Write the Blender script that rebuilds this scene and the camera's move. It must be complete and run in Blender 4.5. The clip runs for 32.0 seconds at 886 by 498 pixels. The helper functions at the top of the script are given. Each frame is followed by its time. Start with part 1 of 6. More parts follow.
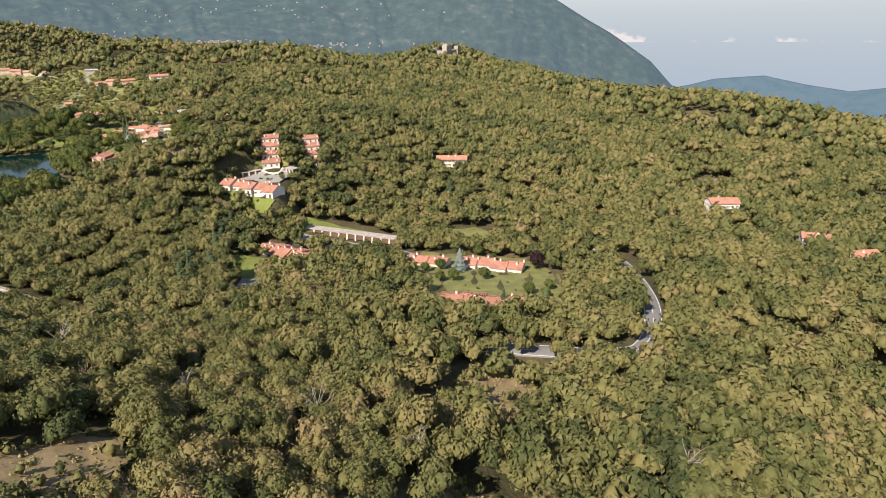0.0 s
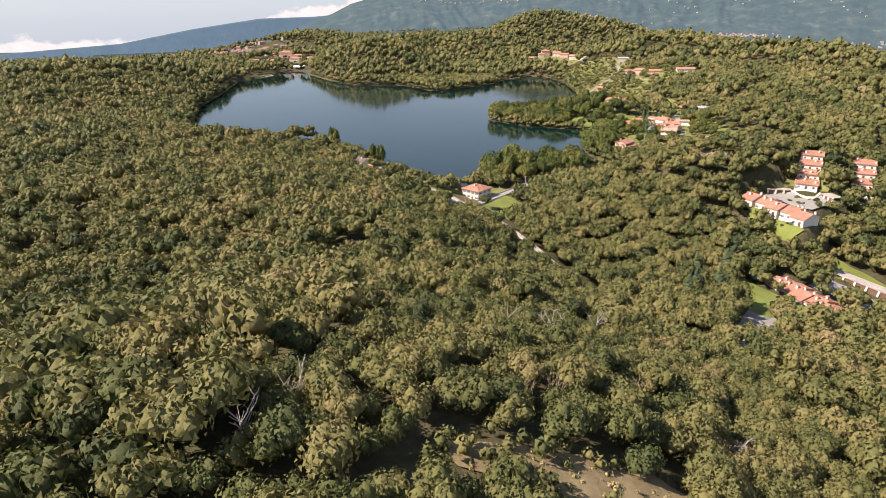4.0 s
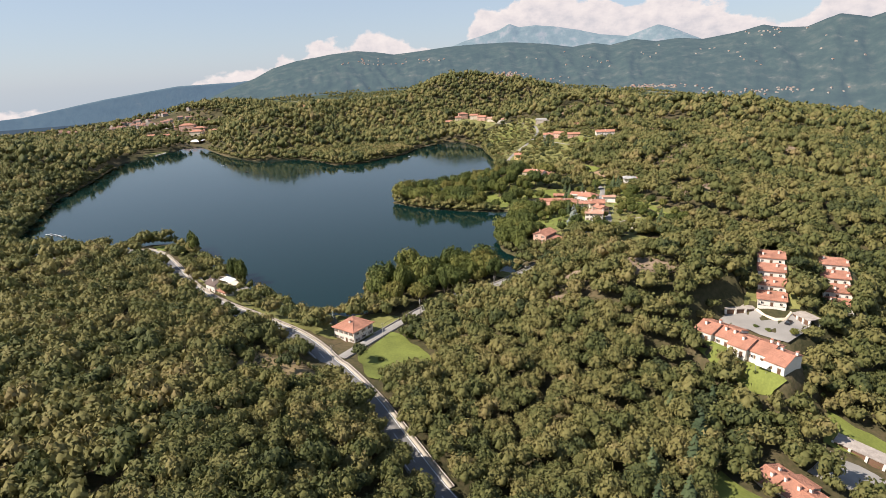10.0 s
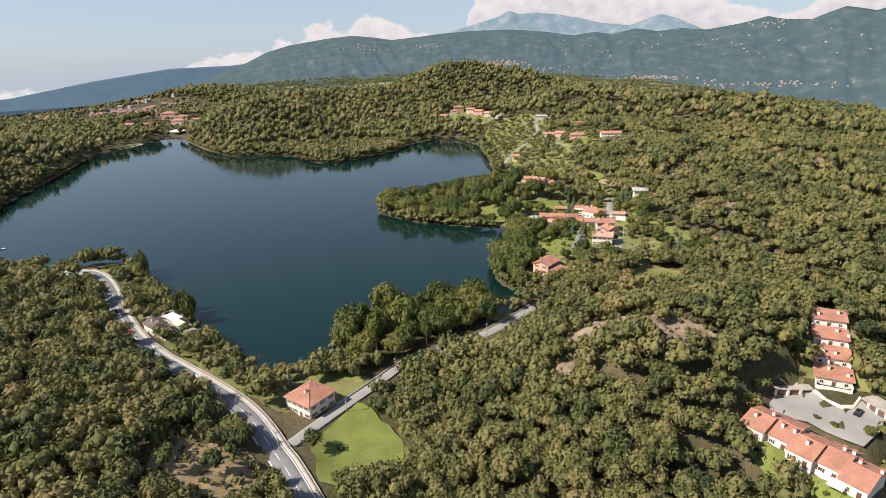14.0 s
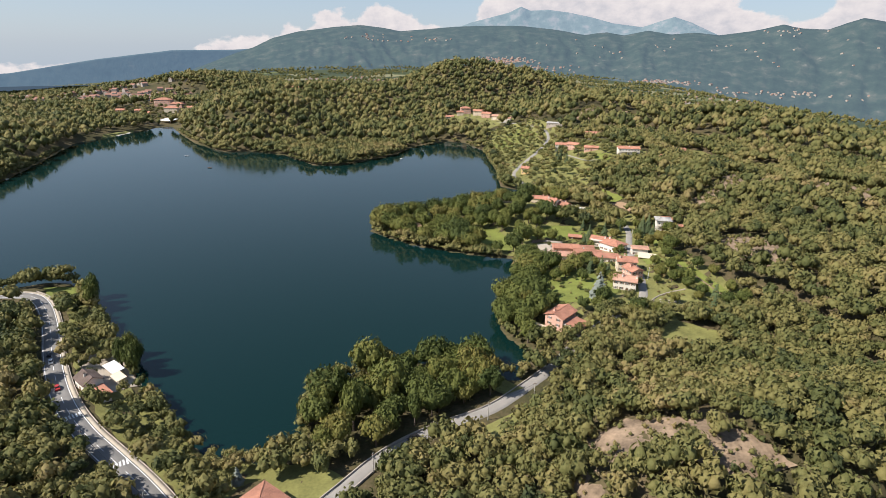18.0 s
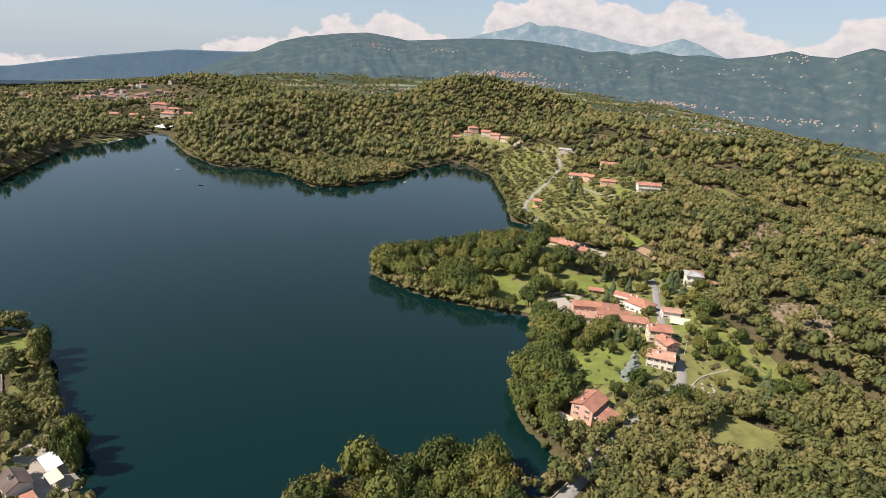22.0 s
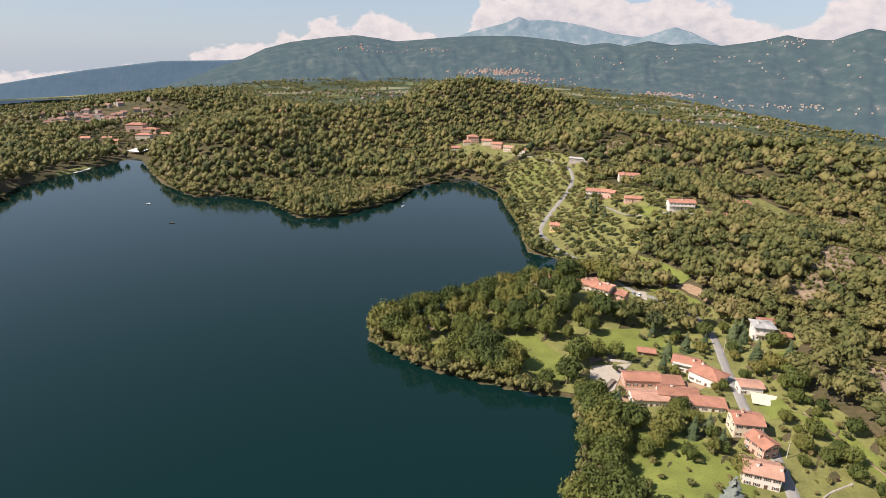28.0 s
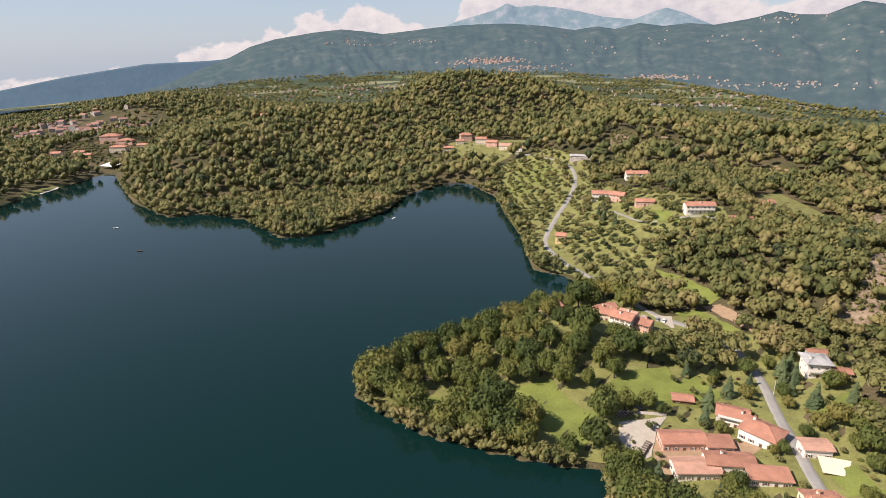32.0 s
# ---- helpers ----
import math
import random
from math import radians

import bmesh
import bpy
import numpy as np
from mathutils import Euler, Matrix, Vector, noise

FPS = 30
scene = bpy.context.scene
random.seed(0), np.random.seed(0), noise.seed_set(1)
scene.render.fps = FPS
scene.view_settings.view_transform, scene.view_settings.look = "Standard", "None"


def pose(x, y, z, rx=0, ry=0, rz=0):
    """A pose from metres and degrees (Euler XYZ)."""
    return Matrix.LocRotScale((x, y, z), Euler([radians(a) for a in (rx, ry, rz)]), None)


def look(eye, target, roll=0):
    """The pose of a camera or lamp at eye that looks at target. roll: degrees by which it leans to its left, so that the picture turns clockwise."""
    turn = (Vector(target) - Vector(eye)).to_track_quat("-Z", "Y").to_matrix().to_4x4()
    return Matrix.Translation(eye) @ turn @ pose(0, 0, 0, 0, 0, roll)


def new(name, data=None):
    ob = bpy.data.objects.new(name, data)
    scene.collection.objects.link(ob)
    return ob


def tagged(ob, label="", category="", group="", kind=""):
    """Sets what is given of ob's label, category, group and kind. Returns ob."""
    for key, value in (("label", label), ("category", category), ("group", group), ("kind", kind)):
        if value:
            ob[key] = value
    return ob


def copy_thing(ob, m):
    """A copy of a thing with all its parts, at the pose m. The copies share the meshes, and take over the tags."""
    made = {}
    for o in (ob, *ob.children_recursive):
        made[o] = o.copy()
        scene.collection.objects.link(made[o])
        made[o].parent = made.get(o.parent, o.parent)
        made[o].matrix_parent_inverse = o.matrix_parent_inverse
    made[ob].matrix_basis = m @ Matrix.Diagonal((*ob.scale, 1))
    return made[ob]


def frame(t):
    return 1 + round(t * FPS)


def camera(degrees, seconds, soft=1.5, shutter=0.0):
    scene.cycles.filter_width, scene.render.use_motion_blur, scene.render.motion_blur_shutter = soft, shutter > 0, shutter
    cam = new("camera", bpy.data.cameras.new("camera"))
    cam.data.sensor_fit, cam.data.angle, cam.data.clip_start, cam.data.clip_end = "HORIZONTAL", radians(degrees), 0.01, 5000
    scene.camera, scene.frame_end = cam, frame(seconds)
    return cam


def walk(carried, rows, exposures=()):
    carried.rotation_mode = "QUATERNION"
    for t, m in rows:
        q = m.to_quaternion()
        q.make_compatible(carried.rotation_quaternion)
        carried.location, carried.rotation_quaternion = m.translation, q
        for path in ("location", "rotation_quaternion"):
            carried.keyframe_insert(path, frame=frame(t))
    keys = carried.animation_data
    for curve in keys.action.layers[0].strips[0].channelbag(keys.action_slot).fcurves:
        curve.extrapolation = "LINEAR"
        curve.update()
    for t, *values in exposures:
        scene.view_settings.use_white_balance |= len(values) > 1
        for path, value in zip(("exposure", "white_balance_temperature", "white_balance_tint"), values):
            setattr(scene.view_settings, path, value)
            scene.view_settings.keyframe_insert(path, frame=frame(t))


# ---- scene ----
cam = camera(76.19, 32.0, 0.3)
PATH = [  # seconds, place in metres, turn in degrees
    (0, -8.0, -239.0, 103.0, 67.30, 1.30, -39.40),
    (0.5, -10.0, -236.0, 103.0, 66.85, 0.60, -25.00),
    (1, -14.0, -232.5, 103.0, 66.95, 0.30, -13.90),
    (1.5, -19.5, -231.0, 103.2, 66.88, -0.26, -5.84),
    (2, -24.0, -228.3, 103.5, 66.73, -0.24, -0.06),
    (2.5, -27.8, -226.4, 104.0, 66.65, -0.11, 3.66),
    (3, -30.3, -224.2, 104.7, 66.62, 0.07, 5.60),
    (3.5, -31.3, -220.6, 105.4, 66.70, 0.24, 6.56),
    (5.5, -18.6, -187.6, 106.1, 71.43, 2.99, 5.97),
    (6, -16.5, -176.5, 105.9, 71.87, 3.24, 2.83),
    (6.5, -14.5, -167.0, 106.2, 72.20, 3.37, 1.50),
    (7, -12.5, -158.5, 106.8, 72.41, 3.47, 0.96),
    (7.5, -10.9, -150.6, 108.0, 72.55, 3.43, 0.65),
    (8, -9.3, -143.5, 109.3, 72.71, 3.25, 0.56),
    (8.5, -8.1, -136.5, 110.8, 72.70, 3.07, 0.39),
    (9, -7.0, -129.7, 112.4, 72.70, 2.80, 0.19),
    (9.5, -5.7, -123.0, 114.2, 72.60, 2.71, 0.03),
    (10, -4.6, -116.2, 116.0, 72.46, 2.61, 0.01),
    (10.5, -3.6, -109.7, 117.6, 72.52, 2.52, -0.09),
    (11, -2.8, -102.7, 118.5, 72.59, 2.40, -0.13),
    (11.5, -2.2, -95.3, 119.1, 72.20, 2.23, -0.27),
    (12, -1.3, -87.8, 119.6, 71.90, 2.11, -0.28),
    (12.5, -0.5, -80.6, 120.6, 71.65, 2.05, -0.29),
    (13, 0.1, -73.6, 121.6, 71.50, 1.96, -0.24),
    (13.5, 0.8, -66.8, 122.6, 71.31, 1.71, -0.18),
    (14, 1.3, -60.1, 123.6, 71.15, 1.65, -0.12),
    (14.5, 1.8, -53.4, 124.5, 71.08, 1.44, -0.12),
    (16.5, 2.4, -26.0, 128.0, 70.69, 0.31, 0.23),
    (17, 2.2, -19.7, 129.0, 70.54, 0.06, 0.36),
    (17.5, 1.9, -13.5, 130.2, 70.43, -0.21, 0.42),
    (18, 1.5, -7.5, 131.5, 70.48, -0.85, 0.71),
    (18.5, 1.0, -1.7, 132.9, 70.61, -1.57, 0.82),
    (19, 0.4, 4.3, 134.3, 70.78, -1.91, 0.98),
    (19.5, -0.1, 10.5, 135.3, 70.76, -2.16, 1.11),
    (20, -1.2, 16.7, 136.5, 70.87, -2.47, 1.23),
    (20.5, -2.3, 22.7, 137.8, 71.02, -2.70, 1.29),
    (21, -3.5, 28.3, 139.3, 71.13, -2.91, 1.26),
    (21.5, -5.1, 33.8, 140.8, 71.28, -3.10, 1.23),
    (22, -6.4, 39.5, 142.4, 71.32, -3.25, 1.25),
    (22.5, -7.6, 45.5, 143.8, 71.52, -3.43, 1.20),
    (23, -8.4, 52.0, 144.8, 71.54, -3.51, 1.33),
    (23.5, -8.8, 59.2, 145.3, 71.62, -3.63, 1.43),
    (24, -9.4, 65.9, 145.8, 71.68, -3.54, 1.28),
    (24.5, -10.4, 72.0, 146.5, 71.67, -3.36, 1.28),
    (25, -11.5, 77.8, 147.4, 71.64, -3.17, 1.18),
    (25.5, -12.4, 83.6, 148.2, 71.65, -2.86, 1.06),
    (27.5, -15.2, 109.2, 151.1, 71.29, -1.28, 0.36),
    (28, -15.6, 115.8, 151.8, 71.18, -0.84, 0.18),
    (28.5, -15.8, 122.2, 152.7, 71.10, -0.56, -0.02),
    (29, -16.0, 128.4, 153.5, 70.93, -0.20, -0.10),
    (29.5, -16.1, 134.7, 154.5, 70.77, 0.08, -0.32),
    (30, -16.0, 141.1, 155.3, 70.69, 0.55, -0.48),
    (30.5, -15.8, 147.7, 155.9, 70.48, 0.85, -0.51),
    (31, -15.2, 154.5, 156.4, 70.47, 1.07, -0.66),
    (31.5, -14.6, 161.2, 157.0, 70.38, 1.25, -0.82),
    (32, -13.9, 167.7, 157.6, 70.26, 1.44, -0.90),
]
LIGHT = [(0, 0.82, 6400, 14), (1.5, 1.17, 6600, 18), (3.5, 1.1, 6500, 19), (6, 0.9, 6500, 18), (10, 0.82, 6400, 15), (17, 0.76, 6200, 13), (24, 0.74, 6400, 15), (32, 0.75, 6400, 18)]
walk(cam, [(t, pose(*p)) for t, *p in PATH], LIGHT)
# ---- world ----
SUN_AZ, SUN_EL = -108.0, 44.0  # degrees from north, clockwise positive; height of the sun
world = bpy.data.worlds.new("sky")
scene.world = world
world.use_nodes = True
wn, wl = world.node_tree.nodes, world.node_tree.links
wn.clear()


def node(tree, kind, **values):
    n = tree.nodes.new(kind)
    for key, value in values.items():
        n.inputs[key.replace("_", " ")].default_value = value
    return n


def maths(tree, op, a, b=None, clamp=False):
    n = tree.nodes.new("ShaderNodeMath")
    n.operation, n.use_clamp = op, clamp
    for i, v in enumerate((a, b)):
        if v is None:
            continue
        if isinstance(v, (int, float)):
            n.inputs[i].default_value = v
        else:
            tree.links.new(v, n.inputs[i])
    return n.outputs[0]


def ramped(tree, fac, stops, mode="LINEAR"):
    n = tree.nodes.new("ShaderNodeValToRGB")
    n.color_ramp.interpolation = mode
    while len(n.color_ramp.elements) < len(stops):
        n.color_ramp.elements.new(0.5)
    for e, (p, c) in zip(n.color_ramp.elements, stops):
        e.position, e.color = p, (*c, 1)
    tree.links.new(fac, n.inputs[0])
    return n.outputs[0]


def mixed(tree, fac, a, b):
    n = tree.nodes.new("ShaderNodeMix")
    n.data_type = "RGBA"
    for i, v in ((0, fac), (6, a), (7, b)):
        if isinstance(v, (int, float)):
            n.inputs[i].default_value = v
        elif isinstance(v, tuple):
            n.inputs[i].default_value = (*v, 1)
        else:
            tree.links.new(v, n.inputs[i])
    return n.outputs[2]


sky = wn.new("ShaderNodeTexSky")
sky.sky_type, sky.sun_disc = "NISHITA", False
sky.sun_elevation, sky.sun_rotation = radians(SUN_EL), radians(SUN_AZ)
sky.air_density, sky.dust_density, sky.ozone_density = 1.0, 0.4, 1.5
SKY_STRENGTH = 0.08
# fair-weather cumulus standing low over the mountains
wt = world.node_tree
tc = wn.new("ShaderNodeTexCoord")
sep = wn.new("ShaderNodeSeparateXYZ")
wl.new(tc.outputs["Generated"], sep.inputs[0])
az_ = maths(wt, "MULTIPLY", maths(wt, "ARCTAN2", sep.outputs[0], sep.outputs[1]), 57.3)
el_ = maths(wt, "MULTIPLY", maths(wt, "ARCSINE", sep.outputs[2], 0), 57.3)
TOPS = [(-60, -1.5), (-27, -1.5), (-24, -0.8), (-21, 0.6), (-16.5, 1.1), (-15, 2.0), (-13.5, 1.7), (-11.5, 3.6), (-9, 2.7), (-7.3, 4.0), (-3.7, 3.1), (-1.4, 2.2), (1.5, 1.6), (2.5, 3.4), (3.6, 5.2), (10, 6.9), (16, 5.4), (17, 4.7), (19.5, 6.0), (24, 5.0), (26.3, 3.6), (28.6, 2.6), (30.5, 2.3), (32.2, 4.7), (36, 5.0), (42, 3.8), (50, -0.5), (60, -3.0)]
tops = ramped(wt, maths(wt, "DIVIDE", maths(wt, "ADD", az_, 60.0), 120.0), [((a + 60) / 120, ((h + 3) / 10,) * 3) for a, h in TOPS])
spot = wn.new("ShaderNodeCombineXYZ")
wl.new(az_, spot.inputs[0])
wl.new(maths(wt, "MULTIPLY", el_, 1.5), spot.inputs[1])
puff = node(wt, "ShaderNodeTexNoise", Scale=0.42, Detail=7.0, Roughness=0.58)
wl.new(spot.outputs[0], puff.inputs["Vector"])
swell = node(wt, "ShaderNodeTexNoise", Scale=0.75, Detail=5.0, Roughness=0.6)
wl.new(spot.outputs[0], swell.inputs["Vector"])
dens = maths(wt, "SUBTRACT", maths(wt, "ADD", maths(wt, "SUBTRACT", maths(wt, "MULTIPLY", tops, 10.0), 3.0), maths(wt, "MULTIPLY", maths(wt, "SUBTRACT", puff.outputs[0], 0.5), 3.6)), el_)
cover = maths(wt, "MULTIPLY", maths(wt, "MULTIPLY", dens, 2.6, True), maths(wt, "GREATER_THAN", sep.outputs[2], -0.05))
shade_ = maths(wt, "ADD", maths(wt, "MULTIPLY", dens, 0.13), maths(wt, "MULTIPLY", maths(wt, "SUBTRACT", 0.6, swell.outputs[0]), 1.6))
cloud = ramped(wt, shade_, [(0, (6.6, 6.1, 5.7)), (0.35, (5.9, 5.5, 5.3)), (0.8, (4.6, 4.5, 4.6))])
veil = mixed(wt, maths(wt, "SUBTRACT", 0.74, maths(wt, "MULTIPLY", sep.outputs[2], 0.8), True), sky.outputs[0], (3.3, 4.0, 4.75))
bg = wn.new("ShaderNodeBackground")
bg.inputs[1].default_value = SKY_STRENGTH
wl.new(mixed(wt, cover, veil, cloud), bg.inputs[0])
out = wn.new("ShaderNodeOutputWorld")
wl.new(bg.outputs[0], out.inputs[0])

sun = new("sun", bpy.data.lights.new("sun", "SUN"))
sun.data.energy, sun.data.angle, sun.data.color = 4.7, radians(0.53), (1.0, 0.93, 0.82)
a_, e_ = radians(SUN_AZ), radians(SUN_EL)
sun.matrix_world = look((math.sin(a_) * math.cos(e_) * 500, math.cos(a_) * math.cos(e_) * 500, math.sin(e_) * 500 + 50), (0, 0, 50))

# ---- materials ----


def material(name, base, rough=0.8, metal=0.0, spec=0.3, vary=0.25, scale=0.4, fine=6.0, bump=0.15, bump_at=8.0, glow=None, per_object=0.0):
    """Base colour with stains at two scales and a fine relief, in metres."""
    m = bpy.data.materials.new(name)
    m.use_nodes = True
    t = m.node_tree
    b = t.nodes["Principled BSDF"]
    geo = t.nodes.new("ShaderNodeNewGeometry")
    big = node(t, "ShaderNodeTexNoise", Scale=scale, Detail=3.0)
    small = node(t, "ShaderNodeTexNoise", Scale=fine, Detail=5.0)
    for n in (big, small):
        t.links.new(geo.outputs["Position"], n.inputs["Vector"])
    f = maths(t, "ADD", maths(t, "MULTIPLY", big.outputs[0], 0.6), maths(t, "MULTIPLY", small.outputs[0], 0.4))
    if per_object:
        info = t.nodes.new("ShaderNodeObjectInfo")
        f = maths(t, "ADD", f, maths(t, "MULTIPLY", maths(t, "SUBTRACT", info.outputs["Random"], 0.5), per_object))
    lo = tuple(c * (1 - vary) for c in base)
    hi = tuple(min(1, c * (1 + vary)) for c in base)
    t.links.new(ramped(t, f, [(0.28, lo), (0.5, base), (0.72, hi)]), b.inputs["Base Color"])
    b.inputs["Roughness"].default_value, b.inputs["Metallic"].default_value = rough, metal
    b.inputs["Specular IOR Level"].default_value = spec
    if bump:
        bn = node(t, "ShaderNodeTexNoise", Scale=bump_at, Detail=4.0)
        t.links.new(geo.outputs["Position"], bn.inputs["Vector"])
        bp = node(t, "ShaderNodeBump", Strength=bump, Distance=0.1)
        t.links.new(bn.outputs[0], bp.inputs["Height"])
        t.links.new(bp.outputs[0], b.inputs["Normal"])
    if glow:
        b.inputs["Emission Color"].default_value = (*glow[:3], 1)
        b.inputs["Emission Strength"].default_value = glow[3]
    return m


def roof_material(name, base):
    """Clay tiles in courses: rows across the slope and rolls down it."""
    m = material(name, base, rough=0.85, vary=0.3, scale=0.25, fine=2.5, bump=0)
    t = m.node_tree
    b = t.nodes["Principled BSDF"]
    tcx = t.nodes.new("ShaderNodeTexCoord")
    waves = []
    for d, s in (("X", 2.2), ("Y", 1.6)):
        w = node(t, "ShaderNodeTexWave", Scale=s, Distortion=0.4)
        w.bands_direction = d
        t.links.new(tcx.outputs["Object"], w.inputs["Vector"])
        waves.append(w.outputs["Fac"])
    bp = node(t, "ShaderNodeBump", Strength=0.6, Distance=0.12)
    t.links.new(maths(t, "ADD", waves[0], waves[1]), bp.inputs["Height"])
    t.links.new(bp.outputs[0], b.inputs["Normal"])
    return m


def leaf_material(name, stops, by_object=False, rough=0.75):
    m = bpy.data.materials.new(name)
    m.use_nodes = True
    t = m.node_tree
    b = t.nodes["Principled BSDF"]
    geo = t.nodes.new("ShaderNodeNewGeometry")
    patch = node(t, "ShaderNodeTexNoise", Scale=0.018, Detail=4.0)
    t.links.new(geo.outputs["Position"], patch.inputs["Vector"])
    twig = node(t, "ShaderNodeTexNoise", Scale=2.2, Detail=4.0, Roughness=0.7)
    t.links.new(geo.outputs["Position"], twig.inputs["Vector"])
    if by_object:
        tint = t.nodes.new("ShaderNodeObjectInfo").outputs["Random"]
    else:
        at = t.nodes.new("ShaderNodeAttribute")
        at.attribute_name = "tint"
        tint = at.outputs["Fac"]
    f = maths(t, "ADD", maths(t, "MULTIPLY", tint, 0.72), maths(t, "MULTIPLY", maths(t, "SUBTRACT", patch.outputs[0], 0.36), 0.95))
    f = maths(t, "ADD", f, maths(t, "MULTIPLY", maths(t, "SUBTRACT", geo.outputs["Random Per Island"], 0.5), 0.2))
    f = maths(t, "ADD", f, maths(t, "MULTIPLY", maths(t, "SUBTRACT", twig.outputs[0], 0.5), 0.45))
    bp = node(t, "ShaderNodeBump", Strength=0.7, Distance=0.25)
    t.links.new(twig.outputs[0], bp.inputs["Height"])
    t.links.new(bp.outputs[0], b.inputs["Normal"])
    col = ramped(t, f, stops)
    t.links.new(col, b.inputs["Base Color"])
    b.inputs["Roughness"].default_value = rough
    b.inputs["Specular IOR Level"].default_value = 0.25
    thin = t.nodes.new("ShaderNodeBsdfTranslucent")
    t.links.new(col, thin.inputs[0])
    both = t.nodes.new("ShaderNodeMixShader")
    both.inputs[0].default_value = 0.2
    t.links.new(b.outputs[0], both.inputs[1])
    t.links.new(thin.outputs[0], both.inputs[2])
    t.links.new(both.outputs[0], t.nodes["Material Output"].inputs[0])
    return m


LEAF = leaf_material("leaves", [(0.08, (0.048, 0.060, 0.022)), (0.3, (0.098, 0.106, 0.031)), (0.5, (0.150, 0.142, 0.046)), (0.72, (0.200, 0.174, 0.058)), (0.95, (0.255, 0.192, 0.082))])
LEAF_FRESH = leaf_material("leaves_green", [(0.1, (0.05, 0.068, 0.016)), (0.4, (0.09, 0.107, 0.024)), (0.65, (0.125, 0.135, 0.03)), (0.9, (0.18, 0.155, 0.04))], True)
NEEDLE = leaf_material("needles", [(0.1, (0.045, 0.066, 0.03)), (0.5, (0.075, 0.1, 0.042)), (0.9, (0.11, 0.135, 0.055))], True)
NEEDLE_BLUE = leaf_material("blue_needles", [(0.1, (0.1, 0.12, 0.1)), (0.5, (0.17, 0.195, 0.165)), (0.9, (0.24, 0.26, 0.22))], True)
LEAF_YELLOW = leaf_material("yellow_leaves", [(0.1, (0.09, 0.08, 0.02)), (0.5, (0.17, 0.14, 0.035)), (0.9, (0.24, 0.18, 0.05))], True)
LEAF_COPPER = leaf_material("copper_leaves", [(0.1, (0.025, 0.012, 0.012)), (0.5, (0.05, 0.022, 0.02)), (0.9, (0.08, 0.035, 0.03))], True)
BARK = material("bark", (0.11, 0.085, 0.065), 0.95, vary=0.4, fine=9, bump=0.4)
DEAD = material("dead_wood", (0.3, 0.25, 0.21), 0.9, vary=0.3, fine=9)
TILE = roof_material("terracotta_tiles", (0.45, 0.21, 0.135))
TILE_OLD = roof_material("weathered_tiles", (0.38, 0.18, 0.115))
TILE_PALE = roof_material("pale_tiles", (0.52, 0.29, 0.2))
TILE_DARK = roof_material("dark_brown_tiles", (0.15, 0.11, 0.09))
SLATE = roof_material("grey_slabs", (0.42, 0.4, 0.37))
WHITE = material("white_plaster", (0.7, 0.64, 0.55), 0.85, vary=0.08, bump=0.05)
CREAM = material("cream_plaster", (0.66, 0.55, 0.4), 0.85, vary=0.1, bump=0.05)
PINK = material("pink_plaster", (0.6, 0.36, 0.27), 0.85, vary=0.1, bump=0.05)
OCHRE = material("ochre_plaster", (0.62, 0.44, 0.2), 0.85, vary=0.1, bump=0.05)
STONE = material("stone", (0.36, 0.31, 0.26), 0.9, vary=0.35, fine=2, bump=0.5, bump_at=3)
CONCRETE = material("concrete", (0.46, 0.43, 0.38), 0.9, vary=0.15)
GLASS = material("window_glass", (0.03, 0.035, 0.04), 0.12, spec=0.5, vary=0.1, bump=0)
TIMBER = material("dark_timber", (0.13, 0.07, 0.04), 0.8, vary=0.25)
SHUTTER = material("brown_shutters", (0.16, 0.09, 0.055), 0.8)
METAL = material("grey_metal", (0.3, 0.3, 0.3), 0.5, metal=0.6, vary=0.1)
PAINT = material("white_paint", (0.72, 0.72, 0.7), 0.7, vary=0.12, fine=3)
ASPHALT = material("asphalt", (0.2, 0.19, 0.175), 0.9, vary=0.16, scale=0.15, fine=4)
LANE = material("pale_asphalt", (0.27, 0.25, 0.22), 0.9, vary=0.14, scale=0.2, fine=3)
GRAVEL = material("gravel", (0.38, 0.33, 0.26), 0.95, vary=0.15, fine=5)
LAWN = material("mown_grass", (0.15, 0.17, 0.035), 0.9, vary=0.35, scale=0.11, fine=1.2, bump=0.3, bump_at=5)
MEADOW = material("rough_grass", (0.17, 0.165, 0.05), 0.9, vary=0.4, scale=0.16, fine=1.0, bump=0.4, bump_at=3)
DRY = material("dry_grass", (0.235, 0.17, 0.085), 0.95, vary=0.4, scale=0.2, fine=1.3, bump=0.5, bump_at=2)
TUFT = material("dry_grass_tufts", (0.27, 0.22, 0.09), 0.95, vary=0.5, scale=0.25, fine=2.5, bump=0.3)
ROCK = material("bare_rock", (0.215, 0.155, 0.1), 0.9, vary=0.6, scale=0.15, fine=0.9, bump=0.8, bump_at=1.2)
SOIL = material("tilled_soil", (0.3, 0.2, 0.12), 0.95, vary=0.2, fine=1.5)
BLUE = material("blue_plastic", (0.08, 0.35, 0.6), 0.5, vary=0.1, bump=0)
POOLWATER = material("pool_water", (0.2, 0.6, 0.65), 0.1, vary=0.1, bump=0)
TOWN = material("town_walls", (0.32, 0.28, 0.24), 0.85, vary=0.15, scale=0.05, bump=0)
TOWN_ROOF = material("town_roofs", (0.32, 0.17, 0.12), 0.85, vary=0.2, scale=0.05, bump=0)


